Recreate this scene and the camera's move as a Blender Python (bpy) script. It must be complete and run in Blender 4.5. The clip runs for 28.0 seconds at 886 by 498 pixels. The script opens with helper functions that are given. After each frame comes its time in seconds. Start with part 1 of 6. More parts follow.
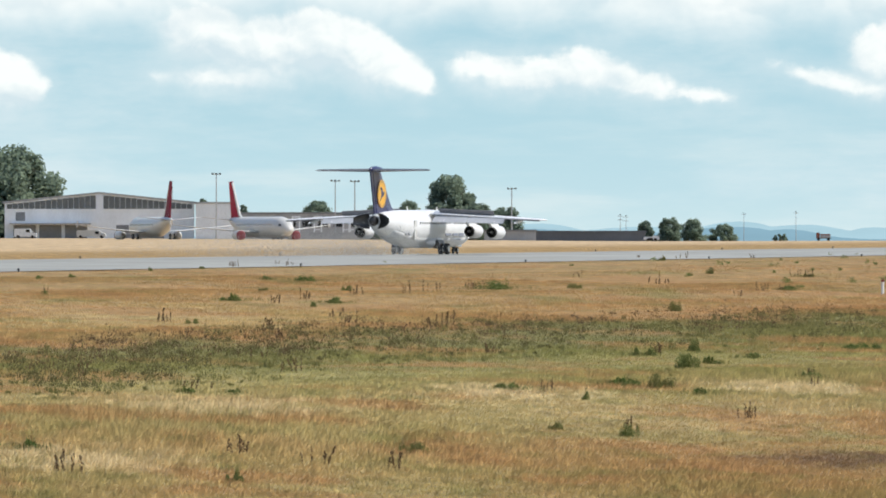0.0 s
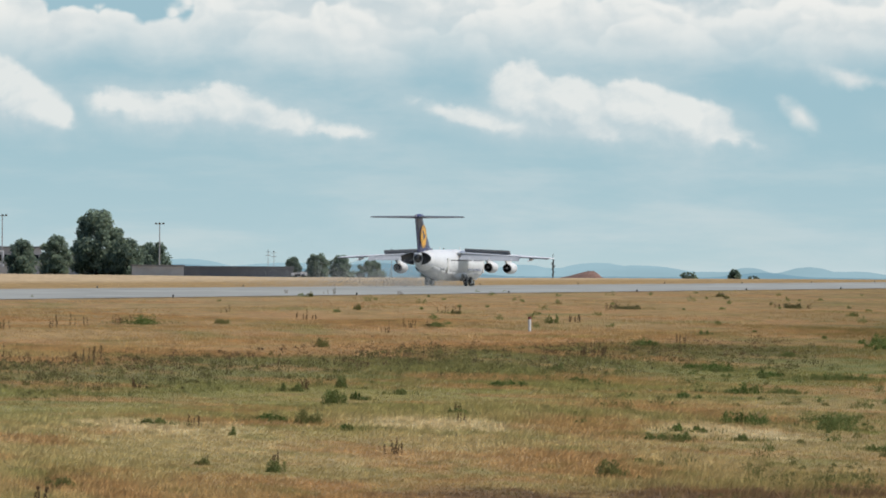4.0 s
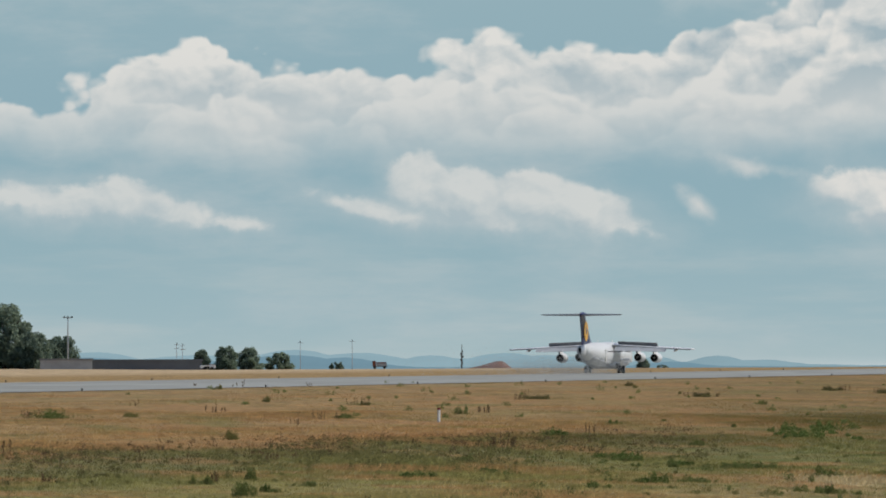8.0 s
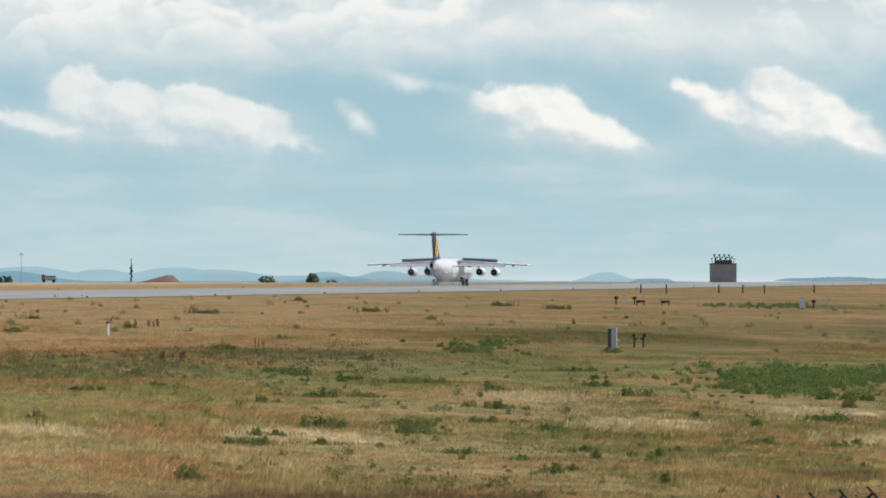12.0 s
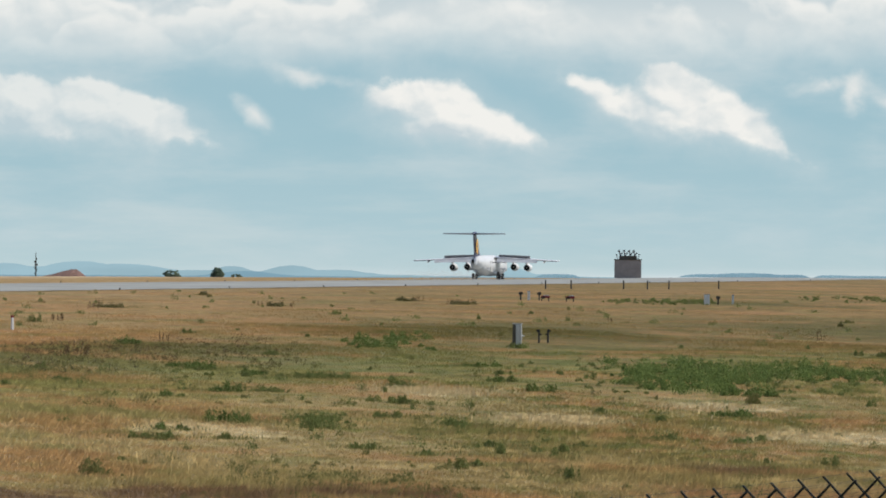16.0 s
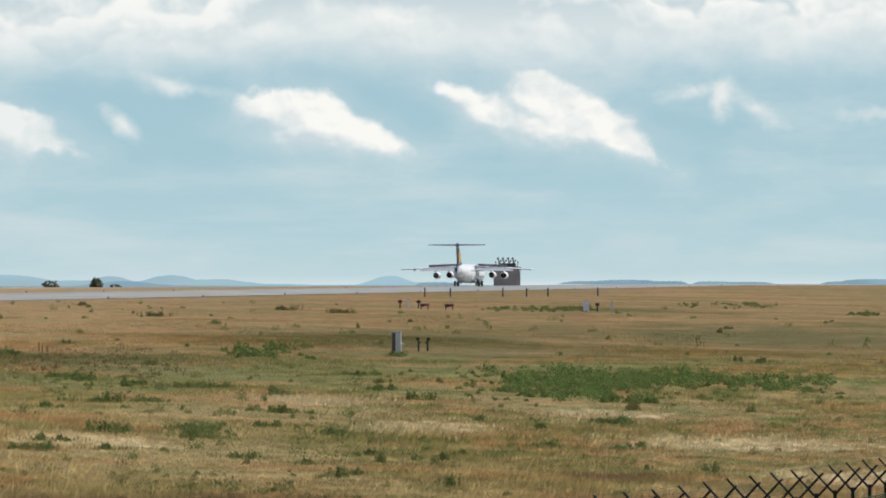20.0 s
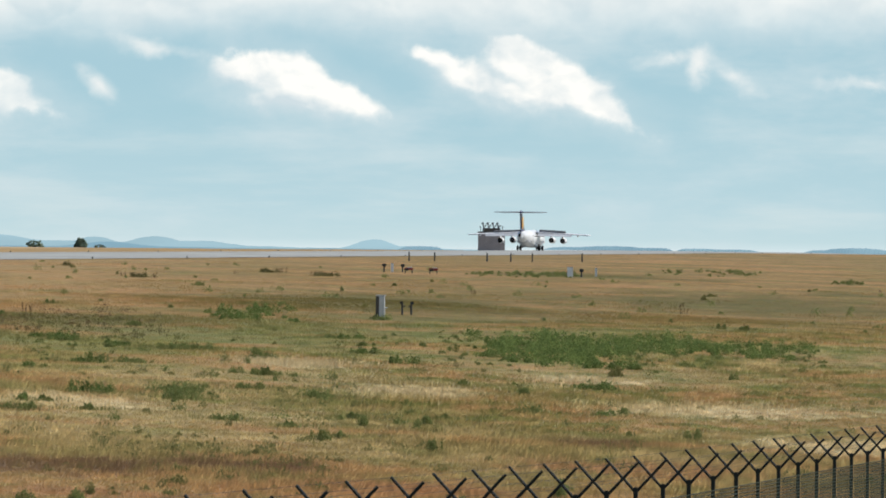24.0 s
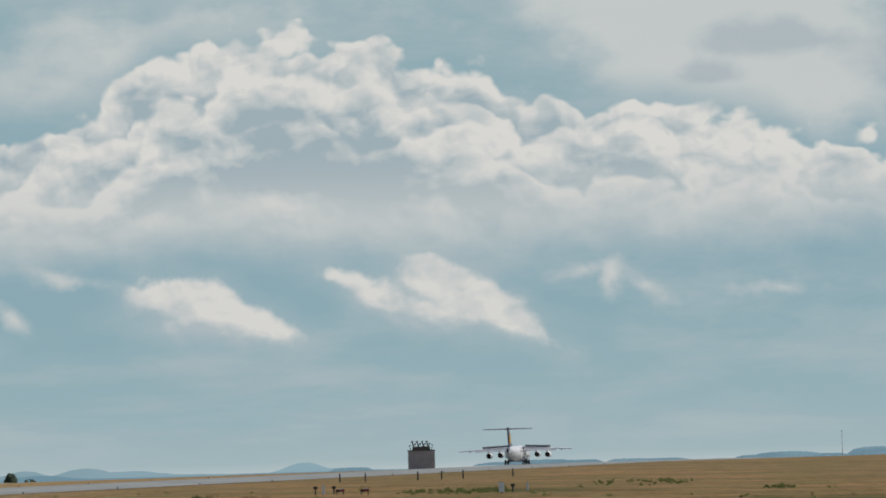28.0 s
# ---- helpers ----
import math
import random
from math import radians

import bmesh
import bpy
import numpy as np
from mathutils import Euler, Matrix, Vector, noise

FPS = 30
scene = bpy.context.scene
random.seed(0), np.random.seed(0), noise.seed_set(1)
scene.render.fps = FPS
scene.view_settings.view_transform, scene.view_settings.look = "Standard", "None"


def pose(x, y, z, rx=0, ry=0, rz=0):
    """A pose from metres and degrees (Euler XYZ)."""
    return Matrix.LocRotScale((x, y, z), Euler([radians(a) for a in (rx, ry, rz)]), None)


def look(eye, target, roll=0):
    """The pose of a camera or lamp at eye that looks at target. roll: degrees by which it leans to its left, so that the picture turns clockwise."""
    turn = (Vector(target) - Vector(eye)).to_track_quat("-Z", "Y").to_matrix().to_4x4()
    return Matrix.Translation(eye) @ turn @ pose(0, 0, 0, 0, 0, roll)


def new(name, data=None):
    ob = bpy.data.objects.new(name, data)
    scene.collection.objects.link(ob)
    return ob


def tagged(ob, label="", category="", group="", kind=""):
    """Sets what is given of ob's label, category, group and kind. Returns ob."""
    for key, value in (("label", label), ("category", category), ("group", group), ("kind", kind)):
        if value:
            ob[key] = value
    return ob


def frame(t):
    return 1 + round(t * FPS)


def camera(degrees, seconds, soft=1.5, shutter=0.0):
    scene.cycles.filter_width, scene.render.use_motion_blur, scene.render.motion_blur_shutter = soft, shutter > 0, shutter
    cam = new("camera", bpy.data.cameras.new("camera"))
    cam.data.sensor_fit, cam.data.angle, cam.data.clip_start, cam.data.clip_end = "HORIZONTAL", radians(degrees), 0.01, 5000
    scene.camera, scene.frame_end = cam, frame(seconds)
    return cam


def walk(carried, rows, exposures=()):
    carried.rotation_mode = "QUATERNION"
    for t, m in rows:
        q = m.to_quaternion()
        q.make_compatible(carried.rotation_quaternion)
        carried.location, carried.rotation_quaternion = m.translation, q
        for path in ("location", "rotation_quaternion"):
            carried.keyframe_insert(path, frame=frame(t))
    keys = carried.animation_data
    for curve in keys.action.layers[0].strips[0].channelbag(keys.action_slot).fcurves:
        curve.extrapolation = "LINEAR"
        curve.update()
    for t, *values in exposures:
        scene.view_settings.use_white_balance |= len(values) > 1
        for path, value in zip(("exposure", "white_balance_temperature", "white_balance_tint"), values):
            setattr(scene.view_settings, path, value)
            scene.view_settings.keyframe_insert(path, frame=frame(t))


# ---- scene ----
# ---- camera: a tripod on a low mound beside the airfield, panning after the landing aircraft ----
EYE = Vector((0.0, 0.0, 5.0))


def aim(yaw, pitch, roll):
    y, p = radians(yaw), radians(pitch)
    way = Vector((math.sin(y) * math.cos(p), math.cos(y) * math.cos(p), math.sin(p)))
    return look(EYE, EYE + 100 * way, roll)


cam = camera(7.668, 28.0, soft=1.8)
walk(cam, [(t, aim(a, b, c)) for t, a, b, c in (
    (0, -6.706, -0.086, -0.010), (0.5, -6.713, -0.011, 0.153), (1, -5.962, -0.079, 0.310), (1.5, -5.578, -0.007, 0.304),
    (2, -5.401, 0.280, -0.254), (2.5, -4.937, 0.224, -0.255), (3, -4.641, 0.194, 0.238), (3.5, -4.123, 0.215, 0.338),
    (5.5, -2.777, 0.262, 0.150), (6, -2.493, 0.418, -0.035), (6.5, -2.085, 0.837, 0.162), (7, -1.934, 0.915, -0.095),
    (7.5, -2.458, 1.038, -0.194), (8, -2.861, 1.023, -0.139), (8.5, -2.976, 0.755, -0.277), (8.8, -2.887, 0.469, -0.27), (8.9, -2.77, 0.08, -0.26), (9, -2.618, -0.339, -0.244), (9.2, -2.351, -0.49, -0.15),
    (9.5, -2.112, -0.078, 0.008), (10, -1.535, -0.104, 0.593), (10.5, -1.134, 0.002, 0.253), (11, -0.834, 0.010, -0.015),
    (11.5, -0.382, 0.033, -0.181), (12, 0.000, 0.282, 0.101), (12.5, 0.148, 0.264, -0.238), (13, 0.111, 0.262, 0.055),
    (13.5, 0.204, 0.389, 0.196), (15.5, 0.486, 0.405, 0.399), (16, 0.824, 0.242, 0.301), (16.5, 1.147, 0.210, 0.393),
    (17, 1.234, 0.251, 0.324), (17.5, 1.269, 0.252, 0.315), (18, 1.537, 0.167, 0.503), (18.5, 1.710, 0.219, 0.844),
    (19, 2.005, 0.108, 0.020), (19.5, 2.024, 0.186, 0.005), (20, 1.873, 0.316, -0.096), (20.5, 1.956, 0.057, -0.288),
    (21, 2.096, 0.020, 0.101), (21.5, 2.211, -0.041, 0.579), (23.5, 2.027, -0.060, 1.021), (24, 2.008, 0.007, 0.579),
    (24.5, 2.331, 0.050, 0.669), (25, 2.577, 0.098, 0.042), (25.5, 2.732, 0.385, 0.149), (26, 3.027, 0.541, -0.526),
    (26.5, 2.503, 0.951, -1.530), (27, 2.033, 1.442, -1.188), (27.5, 2.341, 1.749, -1.709), (28, 2.671, 1.896, -1.821),
)], exposures=((0, 0.22), (1, 0.12), (2, 0.05), (3, -0.08), (3.5, -0.12), (5.5, -0.18), (6.5, -0.30), (8, -0.48), (8.8, -0.53), (9.1, -0.57), (9.5, -0.30), (10, -0.11), (12, -0.06), (14, -0.08), (16, -0.14), (18, -0.12), (19, -0.08), (20, -0.03), (24, 0.07), (25, 0.06), (26, -0.02), (26.8, -0.14), (27.3, -0.3), (28, -0.57)))

# ---- world and sun: high summer sun ahead and to the right ----
SUN_AZ, SUN_EL = 78.0, 52.0
world = bpy.data.worlds.new("sky")
scene.world = world
world.use_nodes = True
wn = world.node_tree
sky = wn.nodes.new("ShaderNodeTexSky")
sky.sky_type, sky.sun_disc = "NISHITA", False
sky.sun_elevation, sky.sun_rotation = radians(SUN_EL), radians(SUN_AZ)
wn.links.new(sky.outputs[0], wn.nodes["Background"].inputs[0])
wn.nodes["Background"].inputs[1].default_value = 0.135
sun = new("sun", bpy.data.lights.new("sun", "SUN"))
sun.data.energy, sun.data.angle, sun.data.color = 3.6, radians(0.55), (1.0, 0.95, 0.86)
a, e = radians(SUN_AZ), radians(SUN_EL)
sun.matrix_world = look(Vector((math.sin(a) * math.cos(e), math.cos(a) * math.cos(e), math.sin(e))) * 900, (0, 0, 0))

# ---- node helpers and materials ----
class Net:
    """Short-hand for building shader nodes."""

    def __init__(self, name):
        self.mat = bpy.data.materials.new(name)
        self.mat.use_nodes = True
        self.t = self.mat.node_tree
        self.bsdf = self.t.nodes["Principled BSDF"]
        self.out = self.t.nodes["Material Output"]

    def put(self, sock, v):
        if isinstance(v, bpy.types.NodeSocket):
            self.t.links.new(v, sock)
        elif v is not None:
            sock.default_value = (*v, 1.0) if isinstance(v, tuple) and len(v) == 3 and sock.type == "RGBA" else v

    def math(self, op, x, y=None, z=None, clamp=False):
        n = self.t.nodes.new("ShaderNodeMath")
        n.operation, n.use_clamp = op, clamp
        for s, v in zip(n.inputs, (x, y, z)):
            self.put(s, v)
        return n.outputs[0]

    def step(self, v, lo, hi, to0=0.0, to1=1.0):
        n = self.t.nodes.new("ShaderNodeMapRange")
        n.interpolation_type = "SMOOTHSTEP"
        for s, x in zip(n.inputs, (v, lo, hi, to0, to1)):
            self.put(s, x)
        return n.outputs[0]

    def mix(self, f, x, y, blend="MIX"):
        n = self.t.nodes.new("ShaderNodeMix")
        n.data_type, n.blend_type = "RGBA", blend
        self.put(n.inputs[0], f), self.put(n.inputs[6], x), self.put(n.inputs[7], y)
        return n.outputs[2]

    def coord(self, kind="Object"):
        return self.t.nodes.new("ShaderNodeTexCoord").outputs[kind]

    def xyz(self, v):
        n = self.t.nodes.new("ShaderNodeSeparateXYZ")
        self.put(n.inputs[0], v)
        return n.outputs

    def vec(self, x, y, z=0.0):
        n = self.t.nodes.new("ShaderNodeCombineXYZ")
        for s, v in zip(n.inputs, (x, y, z)):
            self.put(s, v)
        return n.outputs[0]

    def scaled(self, v, s):
        n = self.t.nodes.new("ShaderNodeMapping")
        self.put(n.inputs[0], v)
        n.inputs["Scale"].default_value = s
        return n.outputs[0]

    def noise(self, v, scale, detail=4.0, rough=0.55, lacunarity=2.0):
        n = self.t.nodes.new("ShaderNodeTexNoise")
        self.put(n.inputs["Vector"], v)
        n.inputs["Scale"].default_value, n.inputs["Detail"].default_value = scale, detail
        n.inputs["Roughness"].default_value, n.inputs["Lacunarity"].default_value = rough, lacunarity
        return n.outputs[0]

    def ramp(self, v, stops):
        n = self.t.nodes.new("ShaderNodeValToRGB")
        self.put(n.inputs[0], v)
        els = n.color_ramp.elements
        while len(els) < len(stops):
            els.new(0.5)
        for el, (p, c) in zip(els, stops):
            el.position, el.color = p, (*c, 1.0)
        return n.outputs[0]

    def bump(self, height, strength, distance=0.02):
        n = self.t.nodes.new("ShaderNodeBump")
        self.put(n.inputs["Height"], height)
        n.inputs["Strength"].default_value, n.inputs["Distance"].default_value = strength, distance
        self.put(self.bsdf.inputs["Normal"], n.outputs[0])

    def raised(self, k):
        """A normal drawn towards the zenith: thin growth that scatters light like the turf it stands in."""
        g = self.t.nodes.new("ShaderNodeNewGeometry").outputs["Normal"]
        n = self.t.nodes.new("ShaderNodeVectorMath")
        n.operation = "SCALE"
        self.put(n.inputs[0], g)
        n.inputs["Scale"].default_value = 1 - k
        m = self.t.nodes.new("ShaderNodeVectorMath")
        m.operation = "ADD"
        self.put(m.inputs[0], n.outputs[0])
        m.inputs[1].default_value = (0, 0, k)
        o = self.t.nodes.new("ShaderNodeVectorMath")
        o.operation = "NORMALIZE"
        self.put(o.inputs[0], m.outputs[0])
        return o.outputs[0]

    def finish(self, colour, rough=0.8, metal=0.0, spec=0.5):
        self.put(self.bsdf.inputs["Base Color"], colour)
        self.put(self.bsdf.inputs["Roughness"], rough)
        self.put(self.bsdf.inputs["Metallic"], metal)
        self.put(self.bsdf.inputs["Specular IOR Level"], spec)
        return self.mat


def surface(name, colour, rough=0.7, metal=0.0, vary=0.25, size=1.0, bump=0.2, streak=1.0, spec=0.5):
    """A plain surface with grime at two scales and fine relief; size: metres of the large stains."""
    n = Net(name)
    p = n.scaled(n.coord(), (1.0, 1.0, 1.0 / streak))
    big, fine = n.noise(p, 1.0 / size, 4), n.noise(p, 14.0 / size, 5)
    f = n.math("ADD", n.math("MULTIPLY", big, 0.65), n.math("MULTIPLY", fine, 0.35))
    f = n.step(f, 0.3, 0.7)
    dark = tuple(c * (1 - vary) for c in colour)
    light = tuple(min(1.0, c * (1 + 0.35 * vary)) for c in colour)
    if bump:
        n.bump(fine, bump)
    r = n.math("ADD", n.math("MULTIPLY", big, 0.25), rough - 0.12)
    return n.finish(n.mix(f, dark, light), r, metal, spec)


WHITE_PAINT = surface("aircraft_white", (0.73, 0.73, 0.72), 0.32, vary=0.10, size=2.5, bump=0.02)
BELLY_GREY = surface("aircraft_belly_grey", (0.60, 0.60, 0.60), 0.40, vary=0.15, size=2.0, bump=0.02)
BLUE_PAINT = surface("aircraft_blue", (0.022, 0.026, 0.10), 0.30, vary=0.12, size=2.0, bump=0.01)
GOLD_PAINT = surface("aircraft_gold", (0.78, 0.40, 0.025), 0.35, vary=0.08, size=1.0, bump=0.01)
FIN_RED = surface("fin_bright_red", (0.44, 0.010, 0.036), 0.6, vary=0.12, size=2.0, bump=0.01, spec=0.15)
COVER_RED = surface("intake_cover_red", (0.22, 0.022, 0.028), 0.6, vary=0.2, size=1.0, bump=0.03)
RED_PAINT = surface("aircraft_red", (0.24, 0.010, 0.038), 0.6, vary=0.15, size=2.0, bump=0.01, spec=0.15)
CREAM_PAINT = surface("aircraft_cream", (0.60, 0.59, 0.56), 0.38, vary=0.12, size=3.0, bump=0.02)
SPOILER_GREY = surface("spoiler_grey", (0.21, 0.205, 0.205), 0.55, vary=0.25, size=1.2, bump=0.05)
WING_PALE = surface("wing_pale", (0.76, 0.765, 0.77), 0.42, vary=0.14, size=1.6, bump=0.03)
TAIL_SHADE = surface("tailplane_shade", (0.075, 0.078, 0.088), 0.45, vary=0.14, size=1.6, bump=0.03)
FLAP_SHADE = surface("flap_shade", (0.46, 0.47, 0.48), 0.42, vary=0.18, size=1.6, bump=0.03)
METAL_DARK = surface("metal_dark", (0.10, 0.095, 0.09), 0.38, 0.85, vary=0.3, size=0.5, bump=0.05)
SOOT = surface("exhaust_soot", (0.022, 0.021, 0.020), 0.6, 0.3, vary=0.3, size=0.5, bump=0.05)
METAL_LIGHT = surface("metal_light", (0.55, 0.55, 0.56), 0.36, 0.8, vary=0.2, size=0.6, bump=0.05)
GALVANISED = surface("galvanised_steel", (0.46, 0.47, 0.48), 0.5, 0.6, vary=0.25, size=0.5, bump=0.1)
RUBBER = surface("tyre_rubber", (0.022, 0.022, 0.023), 0.85, vary=0.3, size=0.4, bump=0.2)
DARK_GLASS = surface("dark_glass", (0.012, 0.014, 0.018), 0.08, vary=0.1, size=1.0, bump=0.0)
FENCE_GREEN = surface("fence_green_paint", (0.013, 0.018, 0.015), 0.65, vary=0.35, size=0.6, bump=0.1, spec=0.2)
MESH_GREEN = surface("fence_mesh_green", (0.034, 0.044, 0.030), 0.75, vary=0.3, size=0.6, bump=0.1, spec=0.08)
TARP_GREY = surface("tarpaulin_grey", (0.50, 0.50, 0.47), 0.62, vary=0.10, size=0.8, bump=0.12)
TARP_SHADED = surface("tarpaulin_shaded", (0.255, 0.25, 0.235), 0.7, vary=0.10, size=0.8, bump=0.12)
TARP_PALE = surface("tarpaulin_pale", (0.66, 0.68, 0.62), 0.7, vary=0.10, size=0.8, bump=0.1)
VAN_WHITE = surface("van_white", (0.72, 0.73, 0.73), 0.28, vary=0.08, size=1.0, bump=0.02)
HANGAR_WHITE = surface("hangar_cladding", (0.84, 0.87, 0.89), 0.6, vary=0.16, size=5.0, bump=0.05, streak=3.0)
CONCRETE = surface("concrete_grey", (0.41, 0.42, 0.43), 0.85, vary=0.3, size=4.0, bump=0.2)
ROOF_GREY = surface("roof_grey", (0.23, 0.235, 0.24), 0.7, vary=0.25, size=6.0, bump=0.1)
SHED_DARK = surface("shed_dark_grey", (0.135, 0.150, 0.170), 0.8, vary=0.25, size=6.0, bump=0.1)
ROOF_RED = surface("roof_red_tile", (0.24, 0.085, 0.055), 0.85, vary=0.3, size=3.0, bump=0.2)
# brown wall greyed and lightened: haze is put into the colour
BRICK_BROWN = surface("brick_brown", (0.31, 0.30, 0.305), 0.85, vary=0.22, size=1.6, bump=0.2)
SOIL_RED = surface("red_soil", (0.21, 0.125, 0.10), 0.95, vary=0.3, size=2.5, bump=0.4)
SOIL = surface("bare_soil", (0.19, 0.11, 0.065), 0.95, vary=0.35, size=2.5, bump=0.4)
BARK = surface("bark", (0.085, 0.065, 0.05), 0.9, vary=0.35, size=0.8, bump=0.5)
PLASTIC_WHITE = surface("white_plastic", (0.74, 0.74, 0.72), 0.5, vary=0.12, size=0.4, bump=0.05)
PLASTIC_BLACK = surface("black_plastic", (0.025, 0.025, 0.027), 0.5, vary=0.3, size=0.4, bump=0.05)
RED_SIGNAL = surface("signal_red", (0.27, 0.040, 0.045), 0.6, vary=0.25, size=0.5, bump=0.05)
# grey-blue tone holds the haze between eye and aerials
AERIAL_GREY = surface("aerial_grey", (0.16, 0.17, 0.19), 0.6, 0.2, vary=0.25, size=0.5, bump=0.05)
BAR_GREY = surface("lettering_grey_blue", (0.17, 0.18, 0.215), 0.4, vary=0.1, size=1.0, bump=0.0)


def leaf_material(name, dark, light, size=1.5, lift=0.5):
    n = Net(name)
    info = n.t.nodes.new("ShaderNodeObjectInfo").outputs["Random"]
    isl = n.t.nodes.new("ShaderNodeNewGeometry").outputs["Random Per Island"]
    f = n.math("ADD", n.math("MULTIPLY", n.noise(n.coord(), 1.0 / size, 3), 0.6), n.math("MULTIPLY", isl, 0.4))
    f = n.math("ADD", f, n.math("MULTIPLY", n.math("SUBTRACT", info, 0.5), 0.2))
    c = n.mix(n.step(f, 0.2, 0.8), dark, light)
    n.finish(c, 0.9, spec=0.0)
    n.put(n.bsdf.inputs["Normal"], n.raised(lift))
    tr = n.t.nodes.new("ShaderNodeBsdfTranslucent")
    n.put(tr.inputs[0], c)
    m = n.t.nodes.new("ShaderNodeMixShader")
    m.inputs[0].default_value = 0.5
    n.t.links.new(n.bsdf.outputs[0], m.inputs[1]), n.t.links.new(tr.outputs[0], m.inputs[2])
    n.t.links.new(m.outputs[0], n.out.inputs[0])
    return n.mat


NETTLE_LEAF = leaf_material("nettle_leaf", (0.066, 0.105, 0.030), (0.215, 0.275, 0.085), 0.8, 0.55)
# paler and bluer than foliage: distance haze is mixed into this colour
TREE_LEAF = leaf_material("tree_leaf", (0.150, 0.205, 0.160), (0.305, 0.375, 0.265), 2.2, 0.55)
BUSH_LEAF = leaf_material("bush_leaf", (0.120, 0.150, 0.048), (0.285, 0.320, 0.112), 0.35, 0.7)
DOCK_BROWN = leaf_material("dock_brown", (0.105, 0.072, 0.042), (0.25, 0.165, 0.092), 0.4, 0.6)
WEED_OLIVE = leaf_material("weed_olive", (0.190, 0.190, 0.070), (0.350, 0.325, 0.125), 0.8, 0.8)
STALK_DARK = leaf_material("stalk_dark", (0.095, 0.085, 0.040), (0.240, 0.212, 0.092), 0.6, 0.5)
STRAW = leaf_material("straw_heads", (0.66, 0.50, 0.25), (0.90, 0.73, 0.42), 0.5, 0.92)
CLERESTORY = surface("clerestory_glass", (0.13, 0.145, 0.15), 0.25, vary=0.2, size=2.0, bump=0.0)

# ---- mesh helpers ----
def mesh_of(name, bm, *mats, smooth=False):
    me = bpy.data.meshes.new(name)
    bmesh.ops.recalc_face_normals(bm, faces=bm.faces)
    bm.to_mesh(me)
    bm.free()
    for m in mats:
        me.materials.append(m)
    if smooth:
        me.shade_smooth()
    return me


def part(name, bm, material, parent, label="", smooth=False):
    ob = new(name, mesh_of(name, bm, material, smooth=smooth))
    ob.parent = parent
    return tagged(ob, label)


def thing(name, bm, material, m, label, category, group="", kind="", smooth=False):
    ob = new(name, mesh_of(name, bm, material, smooth=smooth))
    ob.matrix_world = m
    return tagged(ob, label, category, group, kind)


def base(name, m, label, category, group="", kind=""):
    ob = new(name)
    ob.matrix_world = m
    return tagged(ob, label, category, group, kind)


def box(bm, centre, size, turn=None, bevel=0.0):
    made = bmesh.ops.create_cube(bm, size=1.0)["verts"]
    m = Matrix.Translation(centre) @ (turn or Matrix.Identity(4)) @ Matrix.Diagonal((*size, 1))
    bmesh.ops.transform(bm, matrix=m, verts=made)
    if bevel:
        edges = {e for v in made for e in v.link_edges}
        bmesh.ops.bevel(bm, geom=list(edges), offset=bevel, segments=2, affect="EDGES")
    return bm


def rod(bm, p, q, r0, r1=None, seg=8):
    """A tapered bar from p to q."""
    p, q = Vector(p), Vector(q)
    d = q - p
    m = Matrix.Translation((p + q) / 2) @ d.to_track_quat("Z", "Y").to_matrix().to_4x4()
    bmesh.ops.create_cone(bm, cap_ends=True, segments=seg, radius1=r0, radius2=r0 if r1 is None else r1, depth=d.length, matrix=m)
    return bm


def loft(bm, rings, caps=True):
    """A skin over rings of points, each of the same count."""
    rows = [[bm.verts.new(p) for p in ring] for ring in rings]
    k = len(rows[0])
    for lo, hi in zip(rows, rows[1:]):
        for i in range(k):
            bm.faces.new((lo[i], lo[(i + 1) % k], hi[(i + 1) % k], hi[i]))
    if caps:
        bm.faces.new(rows[0]), bm.faces.new(rows[-1])
    return bm


def ring_y(y, z, rx, rz, k=20, x=0.0, flat=0.0):
    """An upright oval round the long axis at y; flat lifts the underside."""
    pts = []
    for i in range(k):
        t = 2 * math.pi * i / k
        s = math.sin(t)
        pts.append((x + rx * math.cos(t), y, z + rz * (s if s > 0 else s * (1 - flat))))
    return pts


def foil(x, y_le, chord, z, thick, k=7):
    """A wing section in the plane of the chord at x; y_le is its leading edge, the chord runs aft."""
    up, lo = [], []
    for i in range(k + 1):
        f = (1 - math.cos(math.pi * i / k)) / 2
        h = thick * (2.6 * math.sqrt(max(f, 0)) * (1 - f) + 0.12 * (1 - f))
        up.append((x, y_le - f * chord, z + 0.60 * h * 0.5 + 0.004))
        lo.append((x, y_le - f * chord, z - 0.40 * h * 0.5 - 0.004))
    return up + lo[::-1]


def plate(bm, outline, z0, z1, axis="z"):
    """A flat slab: the outline in a plane, drawn from z0 to z1 along the axis."""
    put = {"z": lambda u, v, w: (u, v, w), "x": lambda u, v, w: (w, u, v), "y": lambda u, v, w: (u, w, v)}[axis]
    return loft(bm, [[put(u, v, z0) for u, v in outline], [put(u, v, z1) for u, v in outline]])


def quads_mesh(name, centres, e1, e2, mat):
    """Kite-shaped leaves round centres with half axes e1, e2."""
    k = len(centres)
    v = np.stack([centres - e1, centres + e2, centres + e1, centres - e2], 1).reshape(-1, 3)
    me = bpy.data.meshes.new(name)
    me.vertices.add(4 * k), me.loops.add(4 * k), me.polygons.add(k)
    me.vertices.foreach_set("co", v.astype(np.float32).ravel())
    me.loops.foreach_set("vertex_index", np.arange(4 * k, dtype=np.int32))
    me.polygons.foreach_set("loop_start", np.arange(0, 4 * k, 4, dtype=np.int32))
    me.materials.append(mat)
    me.update(calc_edges=True)
    return me


